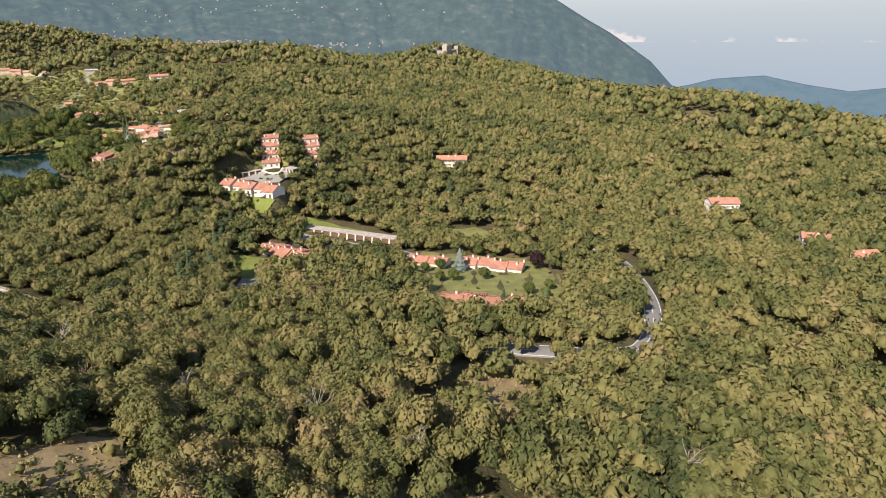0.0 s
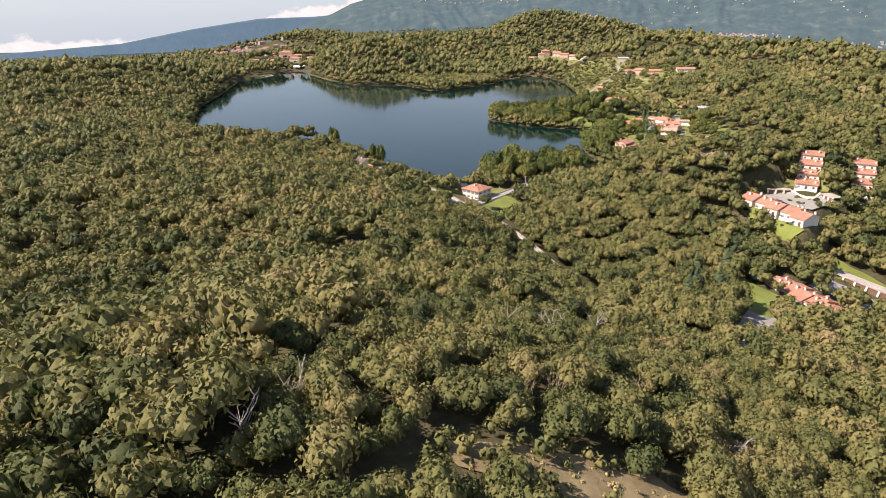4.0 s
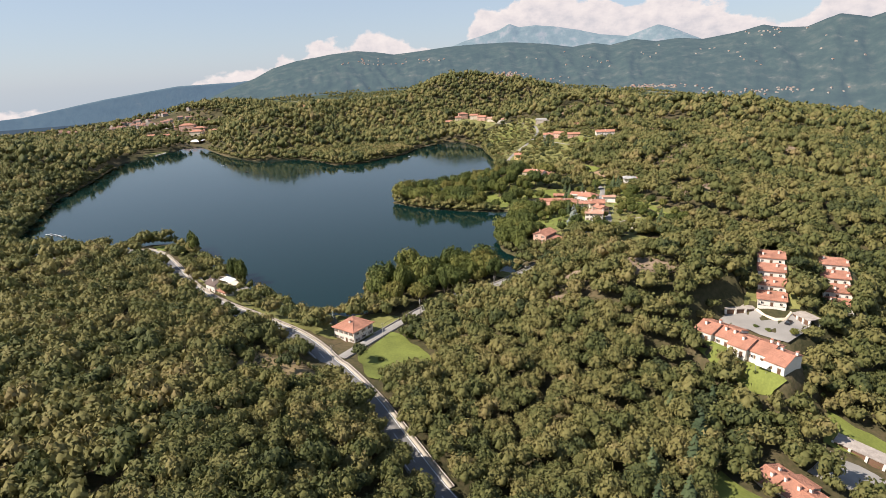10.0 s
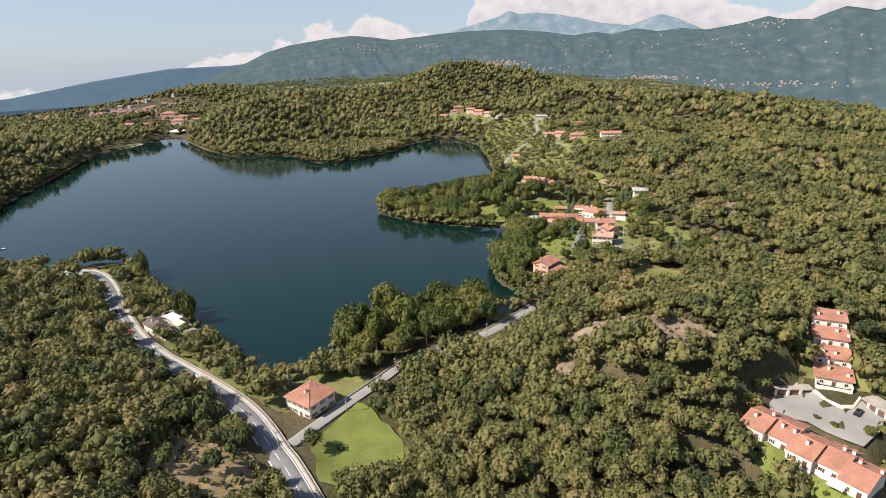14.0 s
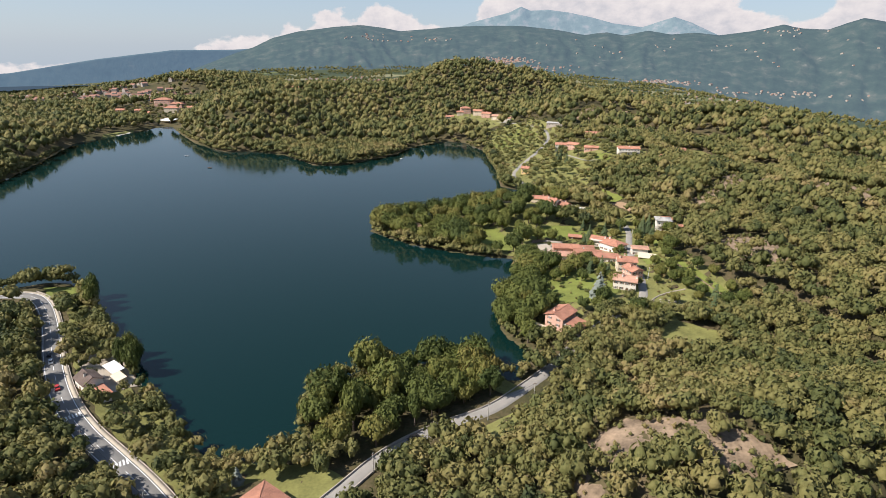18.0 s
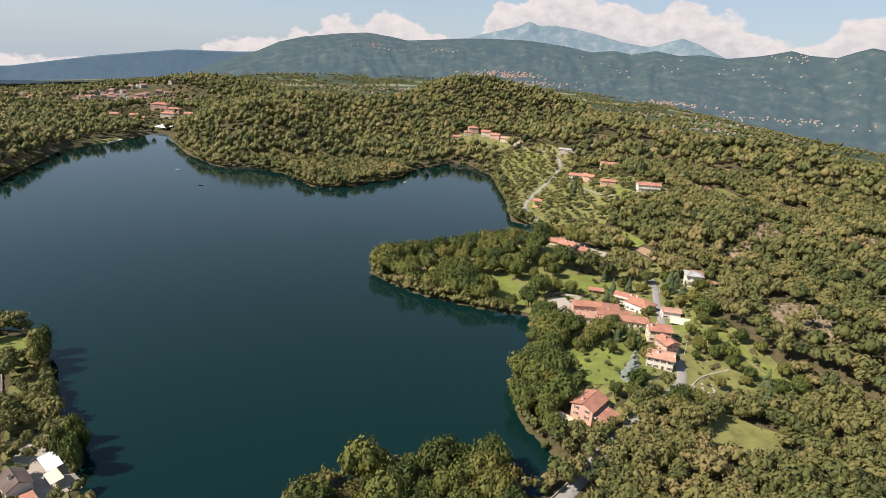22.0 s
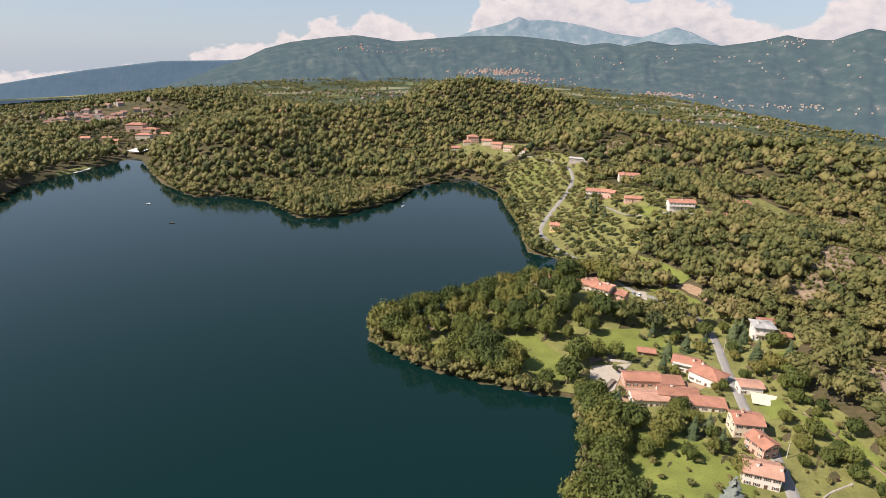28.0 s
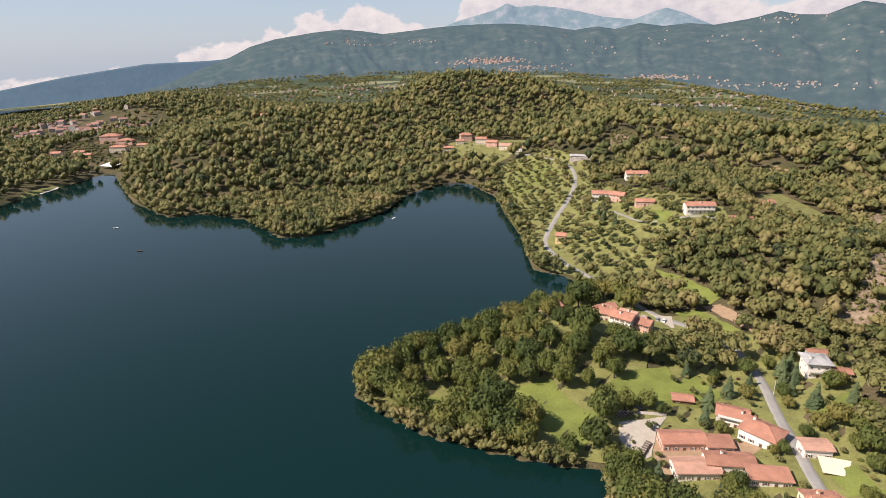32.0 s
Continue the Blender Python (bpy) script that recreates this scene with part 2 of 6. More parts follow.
def water_material():
    m = bpy.data.materials.new("lake_water")
    m.use_nodes = True
    t = m.node_tree
    b = t.nodes["Principled BSDF"]
    geo = t.nodes.new("ShaderNodeNewGeometry")
    b.inputs["Base Color"].default_value = (0.003, 0.016, 0.014, 1)
    b.inputs["Specular IOR Level"].default_value = 0.38
    b.inputs["Specular Tint"].default_value = (0.62, 0.83, 1.0, 1)
    b.inputs["Roughness"].default_value, b.inputs["IOR"].default_value = 0.07, 1.333
    fields = node(t, "ShaderNodeTexNoise", Scale=0.006, Detail=3.0)
    t.links.new(geo.outputs["Position"], fields.inputs["Vector"])
    t.links.new(ramped(t, fields.outputs[0], [(0.35, (0.05,) * 3), (0.65, (0.1,) * 3)]), b.inputs["Roughness"])
    rip = node(t, "ShaderNodeTexNoise", Scale=0.5, Detail=3.0)
    t.links.new(geo.outputs["Position"], rip.inputs["Vector"])
    bp = node(t, "ShaderNodeBump", Strength=0.05, Distance=0.3)
    t.links.new(rip.outputs[0], bp.inputs["Height"])
    t.links.new(bp.outputs[0], b.inputs["Normal"])
    return m


def ground_material():
    """Woodland floor, dry grass and rock by the lie of the land; hedged fields and tilled strips on the plain."""
    m = bpy.data.materials.new("ground")
    m.use_nodes = True
    t = m.node_tree
    b = t.nodes["Principled BSDF"]
    geo = t.nodes.new("ShaderNodeNewGeometry")

    def nz(s, d=4.0):
        n = node(t, "ShaderNodeTexNoise", Scale=s, Detail=d)
        t.links.new(geo.outputs["Position"], n.inputs["Vector"])
        return n.outputs[0]

    floor = ramped(t, maths(t, "ADD", maths(t, "MULTIPLY", nz(0.02), 0.6), maths(t, "MULTIPLY", nz(0.5), 0.4)),
                   [(0.32, (0.04, 0.042, 0.018)), (0.46, (0.07, 0.062, 0.028)), (0.58, (0.11, 0.085, 0.045)), (0.72, (0.16, 0.115, 0.065))])
    cell = node(t, "ShaderNodeTexVoronoi", Scale=0.0075)
    sq = t.nodes.new("ShaderNodeMapping")
    sq.inputs["Scale"].default_value = (0.55, 1.0, 0.0)
    t.links.new(geo.outputs["Position"], sq.inputs[0])
    t.links.new(sq.outputs[0], cell.inputs["Vector"])
    sp = t.nodes.new("ShaderNodeSeparateColor")
    t.links.new(cell.outputs["Color"], sp.inputs[0])
    fields = ramped(t, sp.outputs[0], [(0.0, (0.05, 0.065, 0.035)), (0.35, (0.07, 0.085, 0.04)), (0.55, (0.13, 0.145, 0.06)), (0.72, (0.21, 0.2, 0.11)), (0.88, (0.06, 0.075, 0.035))], "CONSTANT")
    at = t.nodes.new("ShaderNodeAttribute")
    at.attribute_name = "plain"
    t.links.new(mixed(t, at.outputs["Fac"], floor, fields), b.inputs["Base Color"])
    b.inputs["Roughness"].default_value = 0.95
    b.inputs["Specular IOR Level"].default_value = 0.15
    bp = node(t, "ShaderNodeBump", Strength=0.7, Distance=0.5)
    t.links.new(nz(0.9), bp.inputs["Height"])
    t.links.new(bp.outputs[0], b.inputs["Normal"])
    return m


def far_material(name, low, high, haze_glow, strength, speck=0.5):
    """Forested slopes far off, with clearings and bare rock high up. Blue haze is painted in as an even glow."""
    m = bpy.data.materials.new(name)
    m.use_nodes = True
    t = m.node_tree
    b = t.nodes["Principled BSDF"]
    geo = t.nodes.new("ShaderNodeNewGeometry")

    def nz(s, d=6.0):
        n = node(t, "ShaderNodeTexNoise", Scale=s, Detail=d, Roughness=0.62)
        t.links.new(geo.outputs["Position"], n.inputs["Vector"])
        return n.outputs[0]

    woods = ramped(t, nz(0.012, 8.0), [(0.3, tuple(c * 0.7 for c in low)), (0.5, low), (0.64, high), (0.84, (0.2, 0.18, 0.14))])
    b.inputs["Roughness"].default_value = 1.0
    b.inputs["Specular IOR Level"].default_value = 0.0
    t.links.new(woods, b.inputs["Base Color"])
    b.inputs["Emission Color"].default_value = (*haze_glow, 1)
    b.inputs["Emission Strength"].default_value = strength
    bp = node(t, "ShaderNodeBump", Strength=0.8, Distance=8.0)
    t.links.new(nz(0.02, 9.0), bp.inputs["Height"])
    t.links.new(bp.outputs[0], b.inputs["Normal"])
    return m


WATER, GROUND = water_material(), ground_material()

# ---- shapes ----


def smooth(a, b, v):
    u = np.clip((v - a) / (b - a), 0, 1)
    return u * u * (3 - 2 * u)


def mesh_of(name, verts, faces, mats, index=None, shade=False):
    """A mesh from arrays; triangles or quads alike."""
    me = bpy.data.meshes.new(name)
    verts = np.asarray(verts, np.float32)
    if isinstance(faces, np.ndarray):
        n, k = faces.shape
        me.vertices.add(len(verts))
        me.vertices.foreach_set("co", verts.ravel())
        me.loops.add(n * k)
        me.loops.foreach_set("vertex_index", faces.astype(np.int32).ravel())
        me.polygons.add(n)
        me.polygons.foreach_set("loop_start", np.arange(0, n * k, k, dtype=np.int32))
        me.polygons.foreach_set("loop_total", np.full(n, k, np.int32))
        me.update(calc_edges=True)
    else:
        me.from_pydata([tuple(v) for v in verts], [], faces)
        me.update()
    for m in mats:
        me.materials.append(m)
    if index is not None:
        me.polygons.foreach_set("material_index", np.asarray(index, np.int32))
    if shade:
        me.polygons.foreach_set("use_smooth", np.ones(len(me.polygons), bool))
    return me


class Shape:
    """Gathers boxes, prisms and tubes for one mesh."""

    def __init__(self):
        self.v, self.f = [], []

    def add(self, pts, faces):
        k = len(self.v)
        self.v += [tuple(p) for p in pts]
        self.f += [tuple(i + k for i in f) for f in faces]
        return self

    def box(self, x, y, z, sx, sy, sz, taper=1.0):
        """Centre of the base, full sizes."""
        a, b, c, d = sx / 2, sy / 2, sx / 2 * taper, sy / 2 * taper
        return self.add([(x - a, y - b, z), (x + a, y - b, z), (x + a, y + b, z), (x - a, y + b, z), (x - c, y - d, z + sz), (x + c, y - d, z + sz), (x + c, y + d, z + sz), (x - c, y + d, z + sz)],
                        [(3, 2, 1, 0), (4, 5, 6, 7), (0, 1, 5, 4), (1, 2, 6, 5), (2, 3, 7, 6), (3, 0, 4, 7)])

    def slab(self, quad, thick):
        """A plate under four corners."""
        q = [Vector(p) for p in quad]
        low = [p - Vector((0, 0, thick)) for p in q]
        return self.add(q + low, [(0, 1, 2, 3), (7, 6, 5, 4), (0, 4, 5, 1), (1, 5, 6, 2), (2, 6, 7, 3), (3, 7, 4, 0)])

    def tube(self, a, b, r0, r1, n=6):
        a, b = Vector(a), Vector(b)
        d = (b - a).normalized()
        u = d.orthogonal().normalized()
        w = d.cross(u)
        pts = []
        for p, r in ((a, r0), (b, r1)):
            pts += [p + r * (math.cos(2 * math.pi * i / n) * u + math.sin(2 * math.pi * i / n) * w) for i in range(n)]
        return self.add(pts, [(i, (i + 1) % n, n + (i + 1) % n, n + i) for i in range(n)] + [tuple(range(n))[::-1], tuple(range(n, 2 * n))])

    def mesh(self, name, mat, shade=False):
        return mesh_of(name, self.v, self.f, [mat], shade=shade)


def part(name, shape, mat, parent, label=""):
    ob = new(name, shape.mesh(name, mat) if isinstance(shape, Shape) else shape)
    ob.parent = parent
    if label:
        ob["label"] = label
    return ob


def thing(name, m, label, category, group=""):
    ob = new(name)
    ob.matrix_world = m
    ob.empty_display_size = 0.5
    return tagged(ob, label, category, group)


def structure(name, me, label, category):
    return tagged(new(name, me), label, category, kind="structure")


# ---- the lie of the land ----
LAKE = [(-57, 145), (-45, 149), (-51, 172), (-51, 192), (-30, 206), (0, 214), (22, 214), (23, 201), (33, 198), (42, 218), (29, 243), (29, 268), (43, 305), (48, 345), (25, 350), (4, 358),
        (-20, 368), (-40, 384), (-57, 400), (-53, 418), (-36, 433), (-8, 450), (26, 470), (56, 495), (90, 506), (76, 541), (55, 555), (58, 631), (53, 690), (49, 775), (24, 838), (-3, 850),
        (-49, 793), (-69, 725), (-107, 673), (-132, 647), (-159, 651), (-208, 709), (-268, 739), (-286, 720), (-354, 789), (-477, 973), (-518, 774), (-462, 600), (-432, 488), (-392, 400), (-362, 338), (-344, 300), (-318, 279), (-285, 273), (-252, 277), (-226, 293), (-207, 288), (-120, 186), (-80, 148)]
# hills: place, height, half widths
HILLS = [(-50, -150, 42, 90, 90), (-70, 0, 11, 70, 60), (-190, 50, 23, 120, 100), (-350, 200, 16, 130, 110), (70, 125, 27, 45, 45), (140, 130, 33, 50, 50), (190, 330, 13, 60, 60), (230, 480, 21, 70, 90), (320, 420, 30, 80, 80),
         (180, 20, -10, 110, 100), (400, -50, -38, 200, 200), (200, 640, 30, 90, 110), (60, 450, 14, 45, 40), (260, 240, 18, 90, 80), (-55, 90, -3, 60, 50), (0, 10, -8, 45, 45), (10, -290, 12, 90, 90), (95, 300, 6, 60, 70), (72, 250, 7, 40, 35)]
HILLS_FAR = [(40, 1350, 95, 180, 150), (250, 1330, 36, 110, 110), (-160, 1150, 37, 200, 130), (-310, 930, 48, 110, 120), (-330, 1180, 27, 140, 120), (230, 900, 49, 130, 140), (300, 1110, 48, 120, 150), (-600, 500, 40, 130, 300), (-680, 1650, 61, 250, 250),
             (30, 980, 19, 90, 90), (-300, -300, 68, 250, 200), (760, 1150, -62, 300, 350), (600, 300, 8, 200, 250), (-600, 1180, 12, 120, 120), (450, 700, 25, 150, 200), (460, 850, 34, 140, 150), (775, 700, 46, 140, 120), (1150, 1560, -62, 260, 300), (720, 90, -40, 190, 260), (800, 120, 24, 110, 110), (700, -260, -40, 160, 160)]


def shore(x, y):
    """Distance to the waterline, negative in the lake."""
    x, y = np.asarray(x, float), np.asarray(y, float)
    d, inside = np.full(x.shape, 1e9), np.zeros(x.shape, bool)
    for (ax, ay), (bx, by) in zip(LAKE, LAKE[1:] + LAKE[:1]):
        ex, ey = bx - ax, by - ay
        u = np.clip(((x - ax) * ex + (y - ay) * ey) / (ex * ex + ey * ey), 0, 1)
        d = np.minimum(d, np.hypot(x - ax - u * ex, y - ay - u * ey))
        inside ^= ((ay > y) != (by > y)) & (x < (bx - ax) * (y - ay) / (by - ay + 1e-9) + ax)
    return np.where(inside, -d, d)


def to_line(x, y, pts):
    """Distance to a polyline, and how far along it."""
    d, s, run = np.full(np.shape(x), 1e9), np.zeros(np.shape(x)), 0.0
    for (ax, ay), (bx, by) in zip(pts, pts[1:]):
        ex, ey = bx - ax, by - ay
        ln = math.hypot(ex, ey)
        u = np.clip(((x - ax) * ex + (y - ay) * ey) / (ln * ln), 0, 1)
        q = np.hypot(x - ax - u * ex, y - ay - u * ey)
        s, d = np.where(q < d, run + u * ln, s), np.minimum(q, d)
        run += ln
    return d, s


def inside(x, y, poly):
    r = np.zeros(np.shape(x), bool)
    for (ax, ay), (bx, by) in zip(poly, list(poly[1:]) + [poly[0]]):
        r ^= ((ay > y) != (by > y)) & (x < (bx - ax) * (y - ay) / (by - ay + 1e-9) + ax)
    return r


def raw_ground(x, y):
    x, y = np.asarray(x, float), np.asarray(y, float)
    d, h = shore(x, y), np.full(np.shape(x), -1.7)
    for a, b, c, r, s in HILLS + HILLS_FAR:
        h = h + c * np.exp(-((x - a) / r) ** 2 - ((y - b) / s) ** 2)
    h = h - 190 * smooth(700, 1350, x) * smooth(1250, 550, y)
    w = smooth(1300, 2100, np.hypot(x * 0.9, y - 300))
    h = h * (1 - w) + (-48 - 150 * smooth(700, 1350, x) * smooth(1250, 550, y) + 75 * smooth(2000, 4300, y) * (1 - smooth(200, 1600, x)) * smooth(-2200, -500, x) - 110 * smooth(900, 3200, -x) - 260 * smooth(1000, 2400, x) * smooth(6500, 2800, y)) * w
    h = h - 280 * w * smooth(45, 60, np.degrees(np.arctan2(x, np.maximum(y, 1.0))))
    return np.where(d > 0, 0.7 + (1 - np.exp(-np.maximum(d, 0) / 22)) * h, -np.minimum(6, -0.35 * d))


ROADS = {  # centre lines and widths
    "road": (7.0, [(-320, 222), (-272, 250), (-243, 266), (-226, 270), (-212, 263), (-189, 235), (-168, 204), (-146, 176), (-127, 157), (-108, 143), (-90, 130), (-74, 116), (-60, 98), (-47, 79), (-34, 57), (-21, 33), (-11, 17), (-1, 3), (8, -12), (19, -28), (32, -40), (50, -62), (80, -100), (115, -130), (140, -154), (160, -150), (190, -132), (212, -113), (230, -95), (244, -78), (262, -40)]),
    "lane": (4.6, [(-53, 98), (-40, 119), (-31, 131), (-19, 149), (-8, 159), (4, 167), (20, 176), (33, 190), (48, 207), (62, 226), (80, 242), (98, 258), (108, 271), (112, 287), (116, 303), (117, 321), (121, 338), (125, 352), (129, 369), (138, 397), (141, 425), (131, 449), (110, 470), (103, 509), (91, 537), (80, 560), (73, 597), (75, 617), (92, 660), (120, 720), (138, 771), (143, 815), (130, 848), (108, 893), (80, 920)]),
    "drive": (3.6, [(138, 640), (150, 600), (167, 594), (188, 592), (206, 575)]),
}


PADS = [  # building plots cut level into the slope
    ([(104, 98), (110.8, 105), (123, 104), (127, 98), (131, 96), (135, 98.5), (137, 90), (131, 84), (122, 78), (113, 90)], 11.3),
    ([(88, 88), (99, 72), (111, 82), (102, 98)], 10.6),
    ([(99, 72), (109, 57), (122, 68), (112, 82)], 7.8),
]
STEPS = ((131, 108, 14.0), (160.7, 109, 9.0))  # lowest house of each stepped row
for x_, y_, z_ in STEPS:
    for i in range(4):
        PADS.append(([(x_ + 3.4 * i + 6.6 * u - 2.2 * v, y_ + 7.2 * i - 3.2 * u - 4.4 * v) for u, v in ((-1, 1), (1, 1), (1, -1), (-1, -1))], z_ + 3.7 * i - 0.3))


def ground(x, y):
    """The land with the roads and building plots cut level into it."""
    z = raw_ground(x, y)
    for w, pts in ROADS.values():
        ln = [math.hypot(b[0] - a[0], b[1] - a[1]) for a, b in zip(pts, pts[1:])]
        d, s = to_line(np.asarray(x, float), np.asarray(y, float), pts)
        hs = raw_ground(np.array([p[0] for p in pts]), np.array([p[1] for p in pts]))
        hs = np.maximum(hs, 1.2) if w < 5 else hs
        along = np.interp(s, np.concatenate([[0], np.cumsum(ln)]), hs)
        k = 1 - smooth(w * 0.6 + 2.5, w * 0.6 + 8.5, d)
        z = np.where(shore(x, y) > 0, z * (1 - k) + along * k, z)
    for plot, h in PADS:
        k = np.where(inside(np.asarray(x, float), np.asarray(y, float), plot), 1, 1 - smooth(0, 7, to_line(np.asarray(x, float), np.asarray(y, float), plot + plot[:1])[0]))
        z = z * (1 - k) + h * k
    return z


def gz(x, y):
    return float(ground(np.array([x]), np.array([y]))[0])


def axis(knots):
    """Grid lines with the given spacing between knots."""
    r = [knots[0][0]]
    for (a, step), (b, _) in zip(knots, knots[1:]):
        n = max(1, round((b - a) / step))
        r += [a + (b - a) * (i + 1) / n for i in range(n)]
    return np.array(r)


gx = axis([(-4700, 300), (-1500, 60), (-700, 16), (-260, 6), (-140, 4), (230, 6), (330, 16), (950, 60), (1700, 300), (4700, 300)])
gy = axis([(-1500, 150), (-420, 12), (-260, 4.5), (660, 9), (1060, 18), (1900, 60), (2600, 150), (4700, 150)])
X, Y = np.meshgrid(gx, gy)
Z = ground(X, Y)
rough = 0.5 * np.sin(X * 0.31 + 1.7 * np.sin(Y * 0.13)) * np.sin(Y * 0.27) + 0.35 * np.sin(X * 0.9 + Y * 0.7)
near_road = np.min([to_line(X, Y, p)[0] - w for w, p in ROADS.values()], 0)
Z = Z + np.where((shore(X, Y) > 8) & (near_road > 4), rough, 0)
ny, nx = X.shape
idx = np.arange(nx * ny).reshape(ny, nx)
quads = np.stack([idx[:-1, :-1], idx[:-1, 1:], idx[1:, 1:], idx[1:, :-1]], -1).reshape(-1, 4)
land = mesh_of("ground", np.stack([X, Y, Z], -1).reshape(-1, 3), quads, [GROUND], shade=True)
land.attributes.new("plain", "FLOAT", "POINT").data.foreach_set("value", smooth(1350, 1600, np.hypot(X * 0.9, Y - 300)).ravel().astype(np.float32))
structure("ground", land, "wooded morainic hills and farmed plain round a lake", "ground")

wx, wy = np.arange(-540, 120, 6.0), np.arange(130, 1000, 6.0)
WX, WY = np.meshgrid(wx, wy)
wid = np.arange(WX.size).reshape(WX.shape)
cells = np.stack([wid[:-1, :-1], wid[:-1, 1:], wid[1:, 1:], wid[1:, :-1]], -1).reshape(-1, 4)
cells = cells[shore(WX, WY).ravel()[cells].min(1) < 3]
structure("water", mesh_of("water", np.stack([WX, WY, WX * 0], -1).reshape(-1, 3), cells, [WATER], shade=True), "dark blue-green lake, almost still", "lake")


def ridge(name, mat, table, r0, r1, foot, label, rough_m=1.0, seed=0, eye=130.0):
    """A mountain side: azimuth and height in degrees along the crest, from the foot at r0 to the crest at r1 and down behind."""
    az = np.arange(table[0][0], table[-1][0] + 0.01, 0.16)
    crest = np.interp(az, [p[0] for p in table], [p[1] for p in table])
    rows = []
    steps = [*np.linspace(0, 0.94, 27), 0.97, 1.0, 1.06]
    for s in steps:
        r = r0 + (r1 - r0) * s
        line = []
        for a, c in zip(az, crest):
            x, y = r * math.sin(radians(a)), r * math.cos(radians(a))
            top = eye + r1 * math.tan(radians(c))
            gully = 0.35 - 0.75 * abs(noise.fractal(Vector((a * 0.24 + seed + 0.5 * math.sin(s * 4 + a * 0.3), s * 1.3, seed)), 0.85, 2.1, 6)) + 0.1 * noise.fractal(Vector((a * 1.6, s * 7.0, seed)), 0.8, 2.0, 4)
            low = foot - 220 * float(smooth(18, 40, a)) - 420 * float(smooth(46, 60, a)) if foot == -60 else foot
            z = low + (top - low) * (min(s, 1) ** 1.15) * (1 - max(0, s - 1) * 4) + gully * rough_m * (70 * math.sin(math.pi * min(1, s)) + (5 if s >= 1 else 0))
            line.append((x, y, z))
        rows.append(line)
    n = len(az)
    i = np.arange(n * len(steps)).reshape(len(steps), n)
    f = np.stack([i[:-1, :-1], i[:-1, 1:], i[1:, 1:], i[1:, :-1]], -1).reshape(-1, 4)
    return structure(name, mesh_of(name, np.array(rows).reshape(-1, 3), f, [mat], shade=True), label, "mountain")


# distance haze painted on as blue emission, with a bluish base in FAR_BLUE
HAZE_GLOW = (0.23, 0.35, 0.5)
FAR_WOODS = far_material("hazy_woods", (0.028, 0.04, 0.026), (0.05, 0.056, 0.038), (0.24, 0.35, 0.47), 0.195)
FAR_BLUE = far_material("hazy_ridge", (0.04, 0.06, 0.06), (0.05, 0.065, 0.06), HAZE_GLOW, 0.24)
FAR_PEAK = far_material("hazy_peaks", (0.1, 0.12, 0.1), (0.17, 0.16, 0.14), HAZE_GLOW, 0.34)
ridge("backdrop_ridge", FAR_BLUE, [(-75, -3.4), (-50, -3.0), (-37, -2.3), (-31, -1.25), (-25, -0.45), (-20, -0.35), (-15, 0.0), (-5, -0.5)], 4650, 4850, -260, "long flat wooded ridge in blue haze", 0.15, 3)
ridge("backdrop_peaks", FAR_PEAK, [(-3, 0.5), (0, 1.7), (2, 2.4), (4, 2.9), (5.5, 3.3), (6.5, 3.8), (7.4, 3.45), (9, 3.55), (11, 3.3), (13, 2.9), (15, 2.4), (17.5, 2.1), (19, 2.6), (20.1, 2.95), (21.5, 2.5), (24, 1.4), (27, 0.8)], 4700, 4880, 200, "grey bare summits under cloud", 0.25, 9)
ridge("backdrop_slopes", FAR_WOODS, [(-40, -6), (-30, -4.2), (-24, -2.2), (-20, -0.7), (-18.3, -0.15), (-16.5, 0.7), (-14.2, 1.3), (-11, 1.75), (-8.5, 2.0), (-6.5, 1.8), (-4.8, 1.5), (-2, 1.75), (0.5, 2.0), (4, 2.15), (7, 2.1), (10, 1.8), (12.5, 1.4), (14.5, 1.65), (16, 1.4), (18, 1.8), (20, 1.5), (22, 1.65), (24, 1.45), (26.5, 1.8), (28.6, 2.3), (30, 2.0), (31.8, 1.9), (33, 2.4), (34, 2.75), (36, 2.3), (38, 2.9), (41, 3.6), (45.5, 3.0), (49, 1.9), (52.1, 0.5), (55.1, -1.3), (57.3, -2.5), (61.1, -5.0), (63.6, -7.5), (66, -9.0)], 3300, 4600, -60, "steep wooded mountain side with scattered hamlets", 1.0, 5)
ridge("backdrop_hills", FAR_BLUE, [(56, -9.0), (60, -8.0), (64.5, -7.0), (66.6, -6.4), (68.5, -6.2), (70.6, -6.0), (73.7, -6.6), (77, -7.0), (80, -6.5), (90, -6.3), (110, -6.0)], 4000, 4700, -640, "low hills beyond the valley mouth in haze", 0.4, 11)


# ---- roads, lawns and bare ground ----
from mathutils.geometry import delaunay_2d_cdt


def resample(pts, step):
    pts = np.array(pts, float)
    # rounded corners by two passes of corner cutting
    for _ in range(2):
        q = [pts[0]]
        for a, b in zip(pts, pts[1:]):
            q += [a * 0.75 + b * 0.25, a * 0.25 + b * 0.75]
        pts = np.array(q + [pts[-1]])
    s = np.concatenate([[0], np.cumsum(np.hypot(*np.diff(pts, axis=0).T))])
    u = np.linspace(0, s[-1], max(2, int(s[-1] / step)))
    return np.stack([np.interp(u, s, pts[:, 0]), np.interp(u, s, pts[:, 1])], 1)


